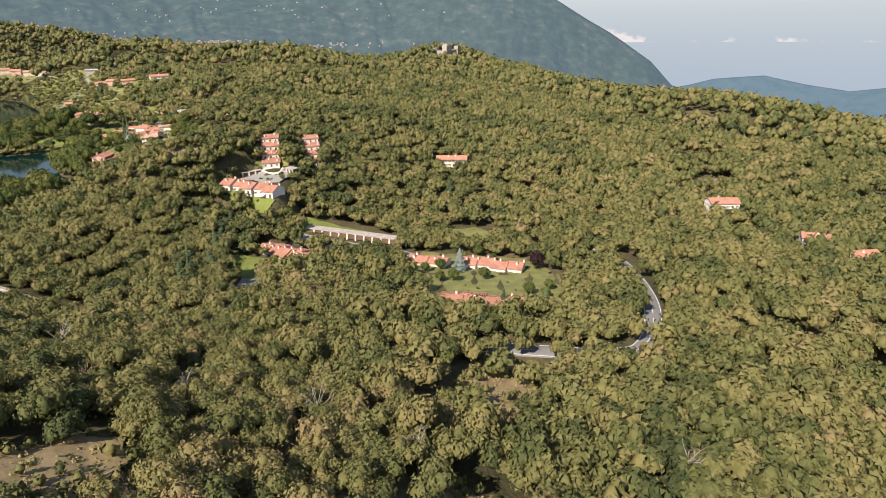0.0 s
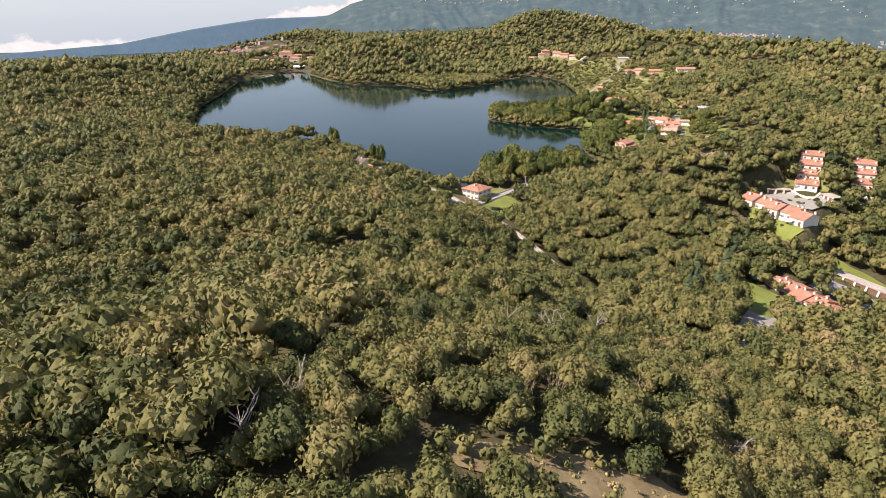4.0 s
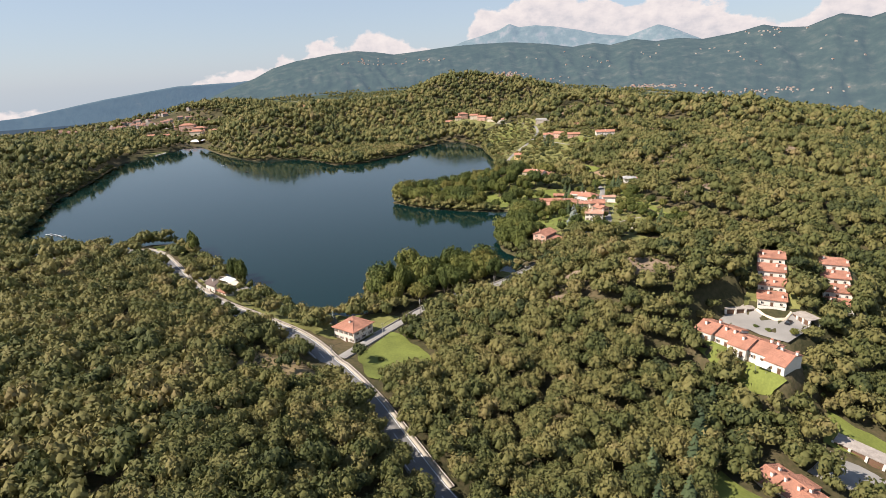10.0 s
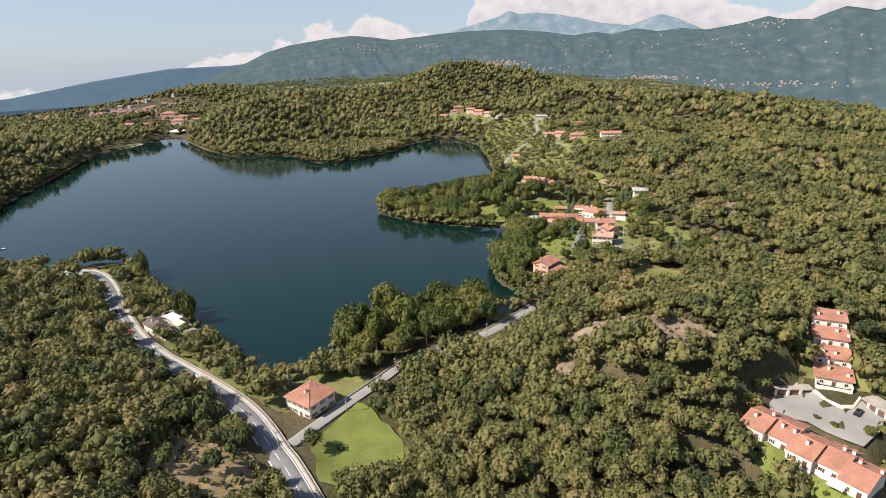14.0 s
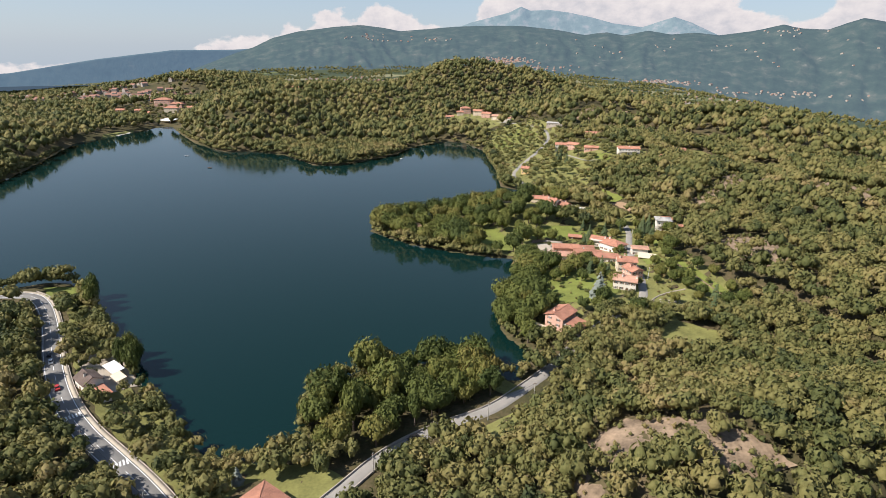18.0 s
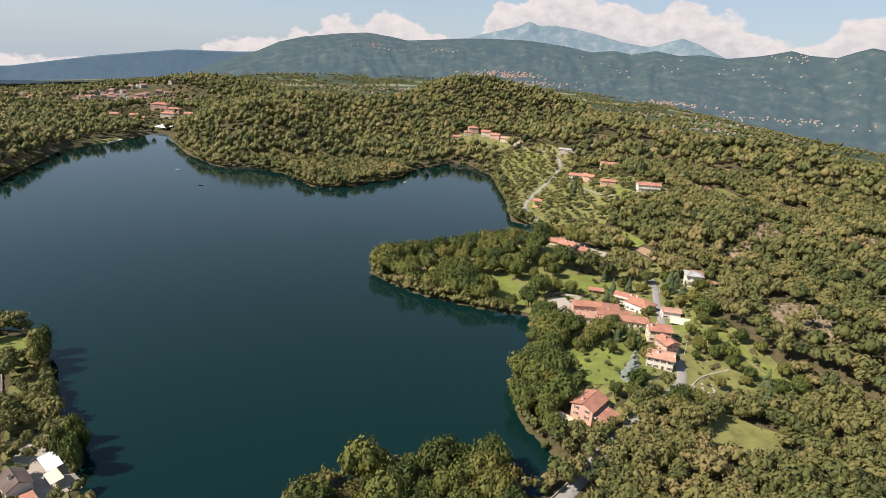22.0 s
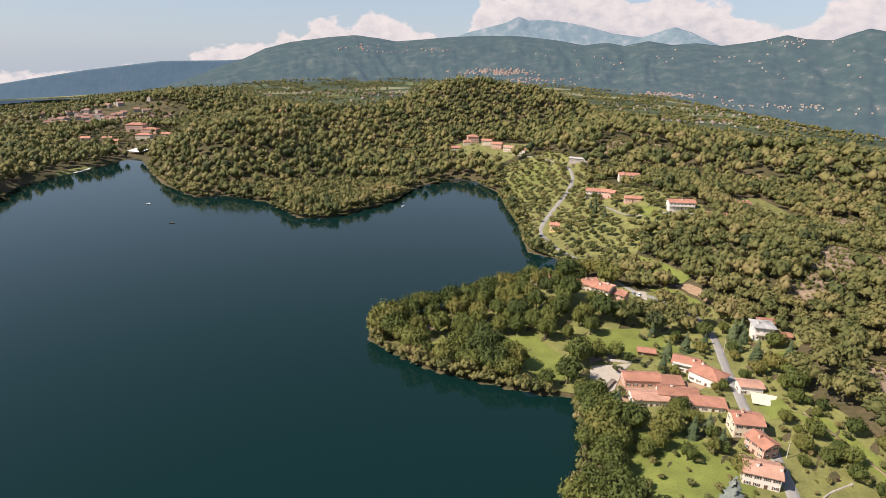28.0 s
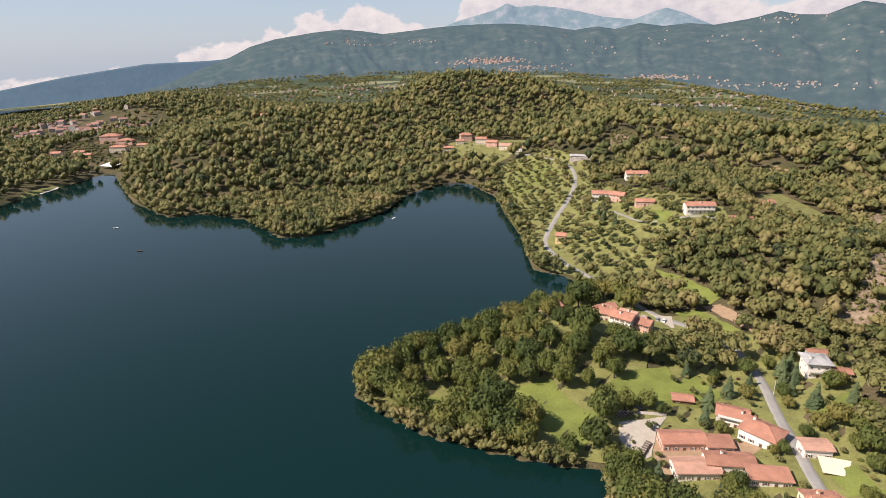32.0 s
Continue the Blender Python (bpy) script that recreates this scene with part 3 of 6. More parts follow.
def strip(pts, offsets, lift, step=2.5, broken=None):
    """A band along a line between side offsets, level across, laid on the land."""
    p = resample(pts, step)
    d = np.gradient(p, axis=0)
    d /= np.linalg.norm(d, axis=1)[:, None]
    nrm = np.stack([d[:, 1], -d[:, 0]], 1)
    z = ground(p[:, 0], p[:, 1])
    v = np.concatenate([np.c_[p + nrm * o, z + l] for o, l in zip(offsets, lift)])
    n, f = len(p), []
    for k in range(len(offsets) - 1):
        for i in range(n - 1):
            if broken is None or (i // broken) % 2 == 0:
                f.append((k * n + i, k * n + i + 1, (k + 1) * n + i + 1, (k + 1) * n + i))
    return v, np.array(f)


for kind, (w, pts) in ROADS.items():
    h = w / 2
    v, f = strip(pts, (-h - 0.5, -h, -h * 0.3, h * 0.3, h, h + 0.5), (-0.3, 0.3, 0.36, 0.36, 0.3, -0.3))
    structure(kind, mesh_of(kind, v, f, [ASPHALT if w > 5 else LANE], shade=True), "grey asphalt road winding through the woods" if w > 5 else "narrow pale lane between walls and gardens", "road")
main = ROADS["road"][1]
for name, o in (("edge_line", 3.1), ("edge_line", -3.1)):
    v, f = strip(main, (o - 0.13, o + 0.13), (0.355, 0.355))
    structure(name, mesh_of(name, v, f, [PAINT]), "worn white line along the road's edge", "road marking")
v, f = strip(main, (-0.1, 0.1), (0.39, 0.39), broken=2)
structure("centre_line", mesh_of("centre_line", v, f, [PAINT]), "broken white line along the middle of the road", "road marking")
# paved footway with kerb on the lake side
walk_pts = main[2:17]
v2, f2 = strip(walk_pts, (-5.01, -5.0, -3.56, -3.55), (-0.2, 0.48, 0.48, 0.25))
structure("pavement", mesh_of("pavement", v2, f2, [GRAVEL]), "pale footway with a raised kerb beside the road", "pavement")


def zebra(x, y, ang):
    for i in range(6):
        s = Shape()
        a = radians(ang)
        ox = (i - 2.5) * 1.05
        m = pose(x, y, gz(x, y) + 0.375, 0, 0, ang)
        s.box(ox, 0, 0, 0.55, 3.0, 0.012)
        ob = structure("crossing_stripe", s.mesh("crossing_stripe", PAINT), "white stripe of a pedestrian crossing", "road marking")
        ob.matrix_world = m


zebra(-133, 163, 45)
zebra(-103, 139.5, 35)


def patch(name, poly, mat, label, category="grass", lift=0.3, step=4.0, level=None):
    """A piece of open ground draped over the land."""
    px = [p[0] for p in poly]
    py = [p[1] for p in poly]
    # uneven rim
    rim = []
    for (ax, ay), (bx, by) in zip(poly, poly[1:] + poly[:1]):
        n = max(1, int(math.hypot(bx - ax, by - ay) / step))
        for i in range(n):
            u = i / n
            wob = 0.5 * math.sin(ax * 1.3 + i * 2.1) if i else 0
            rim.append((ax + (bx - ax) * u + wob, ay + (by - ay) * u + wob))
    inner = [(x, y) for x in np.arange(min(px), max(px), step) for y in np.arange(min(py), max(py), step)]
    ins = inside(np.array([p[0] for p in inner]), np.array([p[1] for p in inner]), rim)
    pts = rim + [p for p, k in zip(inner, ins) if k]
    vs, _, fs, *_ = delaunay_2d_cdt([Vector(p) for p in pts], [], [list(range(len(rim)))], 1, 1e-4)
    x, y = np.array([v.x for v in vs]), np.array([v.y for v in vs])
    z = ground(x, y) if level is None else np.full(len(x), level)
    if mat in (ROCK, DRY):
        z = z + np.array([0.9 * noise.fractal(Vector((a * 0.16, b * 0.16, 3.0)), 0.6, 2.0, 5) for a, b in zip(x, y)])
    me = mesh_of(name, np.c_[x, y, z + lift], [tuple(f) for f in fs], [mat], shade=True)
    return structure(name, me, label, category)


OPEN = []  # ground kept free of woodland
THIN = []  # ground where only a few small trees stand


def clearing(name, poly, mat, label, category="grass", lift=0.55, **kw):
    (THIN if mat in (DRY, ROCK) else OPEN).append(poly)
    if mat in (ROCK, DRY):
        kw = {"step": 2.5, **kw}
    return patch(name, poly, mat, label, category, lift, **kw)


LOWER = [(98, 219), (118, 221), (134, 231), (136, 238), (116, 248), (105, 238)]
HAMLET = [(50, 300), (48, 345), (60, 372), (96, 405), (140, 412), (170, 408), (174, 380), (150, 345), (164, 262), (150, 250), (122, 250), (96, 240), (70, 232), (50, 240), (46, 262)]
PENINSULA = [(-53, 404), (-38, 388), (-18, 372), (6, 362), (27, 354), (50, 348), (70, 378), (92, 420), (120, 452), (108, 482), (92, 503), (56, 494), (26, 469), (-8, 449), (-36, 432), (-52, 418)]
patch("meadow", HAMLET, MEADOW, "gardens and rough grass round the hamlet", lift=0.3)
HILLSIDE = [(58, 560), (62, 700), (57, 780), (62, 880), (130, 900), (160, 830), (150, 740), (215, 600), (200, 560), (150, 560), (130, 520), (100, 520)]
patch("meadow", HILLSIDE, MEADOW, "terraced grass slopes below the upper houses", lift=0.3, step=6.0)
patch("meadow", [(-8, 935), (66, 890), (108, 925), (92, 1000), (12, 1030)], MEADOW, "grass round the hill village", lift=0.3, step=6.0)
patch("meadow", [(97, 404), (140, 411), (170, 407), (174, 381), (188, 396), (178, 422), (152, 440), (142, 470), (122, 466), (119, 452), (93, 420)], MEADOW, "rough grass between the hamlet and the shore houses", lift=0.3)
patch("verge", [(-200, 282), (-188, 262), (-160, 226), (-124, 186), (-84, 151), (-58, 143), (-40, 146), (-28, 136), (-42, 118), (-62, 116), (-92, 138), (-120, 160), (-150, 192), (-178, 232), (-196, 258)], MEADOW, "grass verge between road and lake", lift=0.25)
patch("meadow", [(112, -78), (132, -55), (142, -15), (163, -7), (203, -50), (193, -80), (152, -120), (118, -98)], MEADOW, "gardens between the lower terraces", lift=0.3)
patch("meadow", [(119, 106), (126, 108), (142, 99), (150, 92), (176, 100), (184, 136), (160, 142), (140, 140), (130, 128)], MEADOW, "grass banks beside the stepped rows", lift=0.3)
patch("meadow", PENINSULA, MEADOW, "rough grass over the peninsula", lift=0.3)
clearing("lawn", [(-46, 98), (-39, 78), (-29, 75), (-11, 80), (-16, 101), (-29, 120), (-34, 122)], LAWN, "bright mown lawn below the lane", lift=0.6)
clearing("lawn", [(86, 84), (98, 66), (105, 57), (110, 57), (110, 61), (92, 88)], LAWN, "sloping garden lawn before the terrace")
clearing("lawn", [(62, 2), (70, -8), (95, -4), (92, 10), (80, 22), (76, 30), (70, 26)], LAWN, "garden lawns before the lower terrace")
clearing("lawn", [(118, 46), (150, 22), (162, 8), (168, 18), (150, 38), (128, 60)], LAWN, "grassy bank above the garage row")
clearing("rough_lawn", [(186, 22), (222, 12), (226, -16), (196, -20)], MEADOW, "bright unmown slope")
clearing("verge", [(16, 196), (25, 199), (34, 191), (26, 186)], MEADOW, "small grass verge above the cove")
clearing("meadow", [(9, 160), (33, 178), (42, 190), (48, 188), (36, 172), (23, 150), (15, 150)], MEADOW, "grassy verge at the bend of the lane")
clearing("lawn", [(62, 318), (58, 300), (56, 272), (62, 262), (86, 262), (98, 280), (92, 306), (84, 318)], LAWN, "garden lawn sloping to the shore")
clearing("lawn", [(134, 322), (146, 318), (151, 296), (158, 268), (150, 260), (146, 272), (143, 296)], LAWN, "long green meadow strip under the wood")
clearing("vegetable_plot", [(104, 256), (116, 278), (132, 284), (134, 266), (124, 252)], MEADOW, "terraced vegetable garden")
clearing("lawn", [(-32, 400), (-9, 396), (-11, 383), (-30, 386)], LAWN, "green vegetable garden on the peninsula")
clearing("lawn", [(67, 402), (82, 410), (99, 413), (98, 398), (81, 386), (63, 383)], LAWN, "upper lawn on the peninsula")
clearing("hamlet_yard", [(60, 446), (75, 432), (100, 430), (118, 444), (110, 470), (84, 480), (58, 470)], MEADOW, "worn grass and yards round the hamlet houses")
clearing("dry_path", [(-12, 422), (2, 432), (0, 418), (-11, 402)], DRY, "trodden dry earth between the gardens")
clearing("lawn", [(125, 470), (138, 472), (151, 443), (142, 439), (133, 445)], LAWN, "green strip beside the tilled plot")
clearing("lawn", [(141, 370), (167, 380), (158, 365), (142, 357)], LAWN, "villa garden lawn")
clearing("lawn", [(126, 332), (137, 334), (136, 320), (125, 320)], LAWN, "bright lawn by the farm")
clearing("lawn", [(85, 394), (110, 407), (116, 389), (104, 380), (84, 384)], LAWN, "garden lawn above the farmyard")
clearing("lawn", LOWER, MEADOW, "grassy clearing in the wood below the hamlet")
clearing("yard", [(62, 373), (84, 375), (76, 366), (68, 350), (60, 346), (59, 362)], GRAVEL, "gravel farmyard strewn with timber", "yard", lift=0.6)
clearing("lawn", [(8, 396), (20, 402), (39, 406), (44, 392), (49, 384), (57, 379), (43, 357), (33, 362), (28, 374), (11, 392)], LAWN, "sunny lawn on the peninsula")
clearing("lawn", [(128, 515), (136, 530), (148, 512), (158, 480), (148, 474), (135, 486)], LAWN, "terraced meadow behind the hamlet")
clearing("field", [(143, 474), (153, 472), (163, 443), (155, 440)], SOIL, "strip of bare tilled soil", "field")
clearing("soil_patch", [(-26, 429), (-16, 420), (-21, 413), (-28, 420)], SOIL, "small tilled plot between trees", "field")
clearing("meadow", [(85, 640), (120, 640), (150, 600), (140, 570), (110, 560), (92, 580), (88, 610)], MEADOW, "rough terraced meadows below the houses")
clearing("meadow", [(60, 700), (100, 690), (120, 730), (130, 770), (120, 830), (90, 880), (62, 860), (56, 780)], MEADOW, "hillside meadows above the cove")
clearing("lawn", [(62, 760), (84, 750), (92, 790), (70, 820)], LAWN, "green pasture by the cove")
clearing("meadow", [(70, 1000), (120, 960), (130, 1010), (90, 1060)], MEADOW, "meadow above the village")
clearing("meadow", [(240, 640), (262, 560), (300, 560), (310, 600), (280, 650)], MEADOW, "dry grass slope beside the upper houses")
clearing("lawn", [(-196, 266), (-214, 268), (-224, 282), (-206, 284), (-192, 274)], LAWN, "grass plot inside the bend of the road")
clearing("grass", [(-500, 800), (-480, 850), (-500, 900), (-515, 840)], MEADOW, "strip of grass beach", lift=0.4)
clearing("bare_ground", [(70, 354), (68, 340), (76, 337), (96, 340), (112, 350), (112, 358), (84, 356), (78, 368)], SOIL, "worn gravel farmyard", "yard", lift=0.4)
clearing("dry_grass", [(-40, -160), (-34, -156), (-27, -154), (-16, -151), (-8, -148), (-3, -151), (-4, -159), (-12, -167), (-18, -163), (-24, -160), (-32, -161)], DRY, "clearing of dry grass and scrub")
clearing("dry_grass", [(-60, -78), (-44, -76), (-44, -92), (-58, -94)], DRY, "small clearing of dry grass")
clearing("dry_grass", [(58, -150), (80, -136), (102, -130), (110, -142), (90, -154), (64, -162)], DRY, "clearing of dry grass on the slope")
clearing("dry_grass", [(-6, -127), (4, -125), (6, -118), (-4, -118)], DRY, "small clearing of dry grass")
clearing("dry_grass", [(12, -124), (20, -120), (18, -113), (10, -115)], DRY, "small clearing of dry grass")
clearing("dry_grass", [(28, -182), (44, -176), (50, -188), (36, -196)], DRY, "dry grass and scrub at the wood's edge")
clearing("dry_grass", [(-96, -22), (-84, -22), (-86, -34), (-96, -34)], DRY, "small clearing of dry grass")
clearing("dry_grass", [(-90, 98), (-64, 92), (-52, 70), (-68, 58), (-92, 76)], DRY, "dry scrub slope above the road")
clearing("rock", [(44, 140), (60, 146), (84, 132), (96, 116), (80, 112), (64, 122), (50, 124)], ROCK, "bare brown rock outcrop on the ridge", "rock")
clearing("rock", [(36, 124), (46, 124), (46, 108), (38, 108)], ROCK, "rocky scar in the slope", "rock")
clearing("rock", [(178, 356), (212, 352), (214, 314), (190, 296), (170, 322)], ROCK, "bare reddish rock face in the wood", "rock")
clearing("rock", [(216, 452), (236, 452), (234, 434), (220, 434)], ROCK, "bare rock in the wood", "rock")
clearing("rock", [(262, 510), (286, 510), (288, 488), (268, 486)], ROCK, "bare rock on the hill", "rock")
clearing("rock", [(-330, 975), (-290, 960), (-280, 930), (-296, 930), (-320, 950)], ROCK, "reddish rock band on the wooded hill", "rock")
clearing("rock", [(290, 420), (340, 430), (345, 400), (300, 395)], ROCK, "bare rocky hilltop", "rock")
for px_, py_, pr_ in ((215, 860, 16), (300, 1080, 20), (60, 1320, 16), (250, 700, 12), (330, 560, 14), (360, 720, 16), (185, 560, 9), (420, 480, 14), (240, 310, 10)):
    clearing("rock", [(px_ + pr_ * math.cos(a) * (1 + 0.3 * math.sin(3 * a + px_)), py_ + 0.7 * pr_ * math.sin(a)) for a in np.arange(0, 6.2, 0.7)], ROCK, "bare rock among the trees", "rock", lift=0.7, step=6.0)
for px_, py_, pr_ in ((270, 990, 30), (207, 845, 24), (253, 826, 20), (339, 597, 26), (300, 430, 26), (257, 460, 20), (204, 434, 14), (36, 1291, 20), (690, 110, 34), (538, 24, 22), (582, -14, 18), (468, -20, 20), (440, -40, 13), (492, -128, 16), (520, -150, 12), (780, 40, 16), (690, 20, 14), (800, 120, 18), (640, 560, 16), (590, 470, 14), (470, 330, 14), (420, 250, 18), (350, 330, 12)):
    clearing("rock", [(px_ + pr_ * math.cos(a) * (1 + 0.3 * math.sin(2 * a + px_)), py_ + 0.8 * pr_ * math.sin(a)) for a in np.arange(0, 6.2, 0.6)], ROCK, "bare brown rock on the eastern hills", "rock", lift=0.7, step=6.0)
for name_, mat_, label_, poly_ in (
        ("rock", ROCK, "broad bare rock slab on the hillside", [(203, 437), (220, 454), (250, 492), (282, 508), (274, 480), (240, 440), (220, 434)]),
        ("rock", ROCK, "bare rock above the village", [(199, 843), (204, 882), (222, 878), (224, 846)]),
        ("rock", ROCK, "bare rock above the village", [(244, 820), (248, 846), (266, 856), (263, 826)]),
        ("rock", ROCK, "bare hilltop rock", [(230, 945), (262, 1050), (292, 1040), (250, 905)]),
        ("dry_grass", DRY, "dry scrubby slope high on the hill", [(308, 742), (344, 752), (354, 712), (330, 700)]),
        ("dry_grass", DRY, "dry clearing in the wood", [(200, 494), (218, 488), (210, 474)]),
        ("meadow", MEADOW, "pale grass slope with stones beside the upper houses", [(272, 660), (305, 680), (311, 612), (296, 583), (268, 575), (252, 590)]),
        ("lawn", LAWN, "green lawn below the long house", [(160, 622), (173, 609), (175, 582), (160, 594)]),
        ("lawn", LAWN, "green pasture above the cove", [(80, 825), (110, 862), (128, 812), (111, 785), (80, 785)])):
    clearing(name_, poly_, mat_, label_, "rock" if mat_ is ROCK else "grass")
clearing("courtyard", [(104, 98), (110.8, 104.5), (123, 103.7), (126, 98), (130, 95.5), (134.8, 98.4), (137, 90), (131, 84), (122, 78), (113, 90)], LANE, "asphalt court between the terraces", "yard", lift=0.45)
clearing("courtyard", [(104, 32), (118, 42), (152, 6), (158, -12), (150, -16), (138, 4)], LANE, "asphalt access way along the garages", "yard", lift=0.45)
clearing("parking", [(66, -2), (77, -2), (64, -34), (50, -42), (46, -36)], LANE, "asphalt drive ending among trees", "yard", lift=0.45)
clearing("parking", [(96, 458), (106, 470), (122, 466), (118, 452), (106, 448)], GRAVEL, "gravel parking by the hamlet", "yard", lift=0.5)
clearing("terrace", [(-152, 214), (-138, 208), (-122, 190), (-132, 178), (-142, 190), (-160, 206)], GRAVEL, "paved terrace behind the lakeside cafe", "yard", lift=0.4)
SCREE = [(110, 268), (127, 274), (129, 261), (118, 255), (108, 258)]
OPEN.append(SCREE)

# ---- trees ----
ICO = np.array([(0, 0, -1), (0.7236, -0.5257, -0.4472), (-0.2764, -0.8506, -0.4472), (-0.8944, 0, -0.4472), (-0.2764, 0.8506, -0.4472), (0.7236, 0.5257, -0.4472),
                (0.2764, -0.8506, 0.4472), (-0.7236, -0.5257, 0.4472), (-0.7236, 0.5257, 0.4472), (0.2764, 0.8506, 0.4472), (0.8944, 0, 0.4472), (0, 0, 1)])
ICO_F = np.array([(0, 1, 2), (1, 0, 5), (0, 2, 3), (0, 3, 4), (0, 4, 5), (1, 5, 10), (2, 1, 6), (3, 2, 7), (4, 3, 8), (5, 4, 9), (1, 10, 6), (2, 6, 7), (3, 7, 8), (4, 8, 9), (5, 9, 10), (6, 10, 11), (7, 6, 11), (8, 7, 11), (9, 8, 11), (10, 9, 11)])


OCT = np.array([(1, 0, 0), (0, 1, 0), (-1, 0, 0), (0, -1, 0), (0, 0, 1), (0, 0, -1)], float)
OCT_F = np.array([(0, 1, 4), (1, 2, 4), (2, 3, 4), (3, 0, 4), (1, 0, 5), (2, 1, 5), (3, 2, 5), (0, 3, 5)])


def crown(rng, lobes, leaves, leaf, squat=0.85, core=0.9, turned=0.32):
    """A broadleaf crown of radius one, standing on z = 0: a dark heart of lobes wrapped in many small leaf sprays."""
    cs, rs = [], []
    for i in range(lobes):
        a, u = 2.4 * i + rng.uniform(-0.6, 0.6), (i + rng.uniform(0.0, 1.0)) / lobes
        r = (0.62 if lobes > 2 else 0.36) * math.sqrt(u) if lobes > 1 else 0
        cs.append((r * math.cos(a), r * math.sin(a), squat * (0.6 + rng.uniform(-0.16, 0.36) * (1 - u))))
        rs.append((rng.uniform(0.38, 0.56) if lobes > 3 else rng.uniform(0.52, 0.7)) if lobes > 1 else 0.85)
    cs, rs = np.array(cs), np.array(rs)
    v, f = [], []
    for c, r in zip(cs, rs):
        f.append(OCT_F + len(OCT) * len(v))
        v.append(c + OCT * r * core * rng.uniform(0.85, 1.2, (len(OCT), 1)) * (1, 1, 0.9))
    k = len(OCT) * len(v)
    v, f = np.concatenate(v), np.concatenate(f)
    share = rs * rs / (rs * rs).sum()
    which = rng.choice(lobes, leaves, p=share)
    d = rng.normal(size=(leaves, 3))
    d[:, 2] = np.abs(d[:, 2]) - 0.35
    d /= np.linalg.norm(d, axis=1)[:, None]
    p = cs[which] + d * (rs[which] * rng.uniform(0.84, 1.14, leaves))[:, None]
    nrm = d + rng.normal(size=d.shape) * turned
    nrm /= np.linalg.norm(nrm, axis=1)[:, None]
    u = np.cross(nrm, rng.normal(size=d.shape))
    u /= np.linalg.norm(u, axis=1)[:, None]
    w = np.cross(nrm, u)
    s = (leaf * rng.uniform(0.55, 1.35, leaves))[:, None]
    spray = np.stack([p + u * s * 1.15, p - u * s * 0.65 + w * s * 0.95, p - u * s * 0.65 - w * s * 0.95], 1).reshape(-1, 3)
    return np.concatenate([v, spray]), np.concatenate([f, k + 3 * np.arange(leaves)[:, None] + np.arange(3)])


def conifer(rng, tiers, fans, slim):
    """A conifer of height one: drooping tiers of needle fans round a stem."""
    v, f = [], []
    for t in range(tiers):
        u = t / tiers
        z, r = 0.08 + 0.9 * u, slim * (1 - u) ** 0.8 * rng.uniform(0.85, 1.1) + 0.012
        for i in range(max(4, int(fans * (1 - 0.5 * u)))):
            a = rng.uniform(0, 2 * math.pi)
            c, s = math.cos(a), math.sin(a)
            w, l, droop = r * rng.uniform(0.3, 0.5), r * rng.uniform(0.75, 1.1), r * rng.uniform(0.1, 0.4)
            k = len(v)
            v += [(0, 0, z + 0.03), (c * l * 0.6 - s * w, s * l * 0.6 + c * w, z - droop * 0.35), (c * l, s * l, z - droop), (c * l * 0.6 + s * w, s * l * 0.6 - c * w, z - droop * 0.35), (c * l * 0.55, s * l * 0.55, z + 0.02)]
            f += [(k, k + 4, k + 1), (k + 1, k + 4, k + 2), (k + 2, k + 4, k + 3), (k + 3, k + 4, k)]
    return np.array(v), np.array(f)


def forest(name, xy, radius, templates, mat, label, trunk=False, seed=1, stand=1.0):
    """Joins one crown per place into a single mesh, each turned, sized and tinted by chance."""
    rng = np.random.default_rng(seed)
    z = ground(xy[:, 0], xy[:, 1])
    which = rng.integers(0, len(templates), len(xy))
    vs, fs, ts, k = [], [], [], 0
    for w, (tv, tf) in enumerate(templates):
        m = which == w
        n = int(m.sum())
        if not n:
            continue
        a, r = rng.uniform(0, 2 * math.pi, n), radius[m] * rng.uniform(0.9, 1.1, n)
        hgt = r * rng.uniform(0.95, 1.45, n)
        c, s = np.cos(a)[:, None], np.sin(a)[:, None]
        px = xy[m, 0][:, None] + r[:, None] * (c * tv[None, :, 0] - s * tv[None, :, 1])
        py = xy[m, 1][:, None] + r[:, None] * (s * tv[None, :, 0] + c * tv[None, :, 1])
        stem = (radius[m] * rng.uniform(0.45, 0.95, n) * stand)[:, None]
        pz = z[m][:, None] + stem + hgt[:, None] * tv[None, :, 2]
        vs.append(np.stack([px, py, pz], -1).reshape(-1, 3))
        fs.append((tf[None] + (k + len(tv) * np.arange(n))[:, None, None]).reshape(-1, 3))
        ts.append(np.repeat(rng.beta(2.2, 2.2, n), len(tv)))
        k += n * len(tv)
    me = mesh_of(name, np.concatenate(vs), np.concatenate(fs), [mat])
    me.attributes.new("tint", "FLOAT", "POINT").data.foreach_set("value", np.concatenate(ts).astype(np.float32))
    return tagged(new(name, me), label, "woodland", kind="stuff")


def scatter(x0, x1, y0, y1, step, seed):
    rng = np.random.default_rng(seed)
    x, y = np.meshgrid(np.arange(x0, x1, step), np.arange(y0, y1, step * 0.87))
    x = x + (np.arange(len(x)) % 2)[:, None] * step / 2
    p = np.stack([x.ravel(), y.ravel()], 1)
    return p + rng.uniform(-0.38, 0.38, p.shape) * step


BUILT = []  # places and radii of buildings, filled in below, kept free of woodland


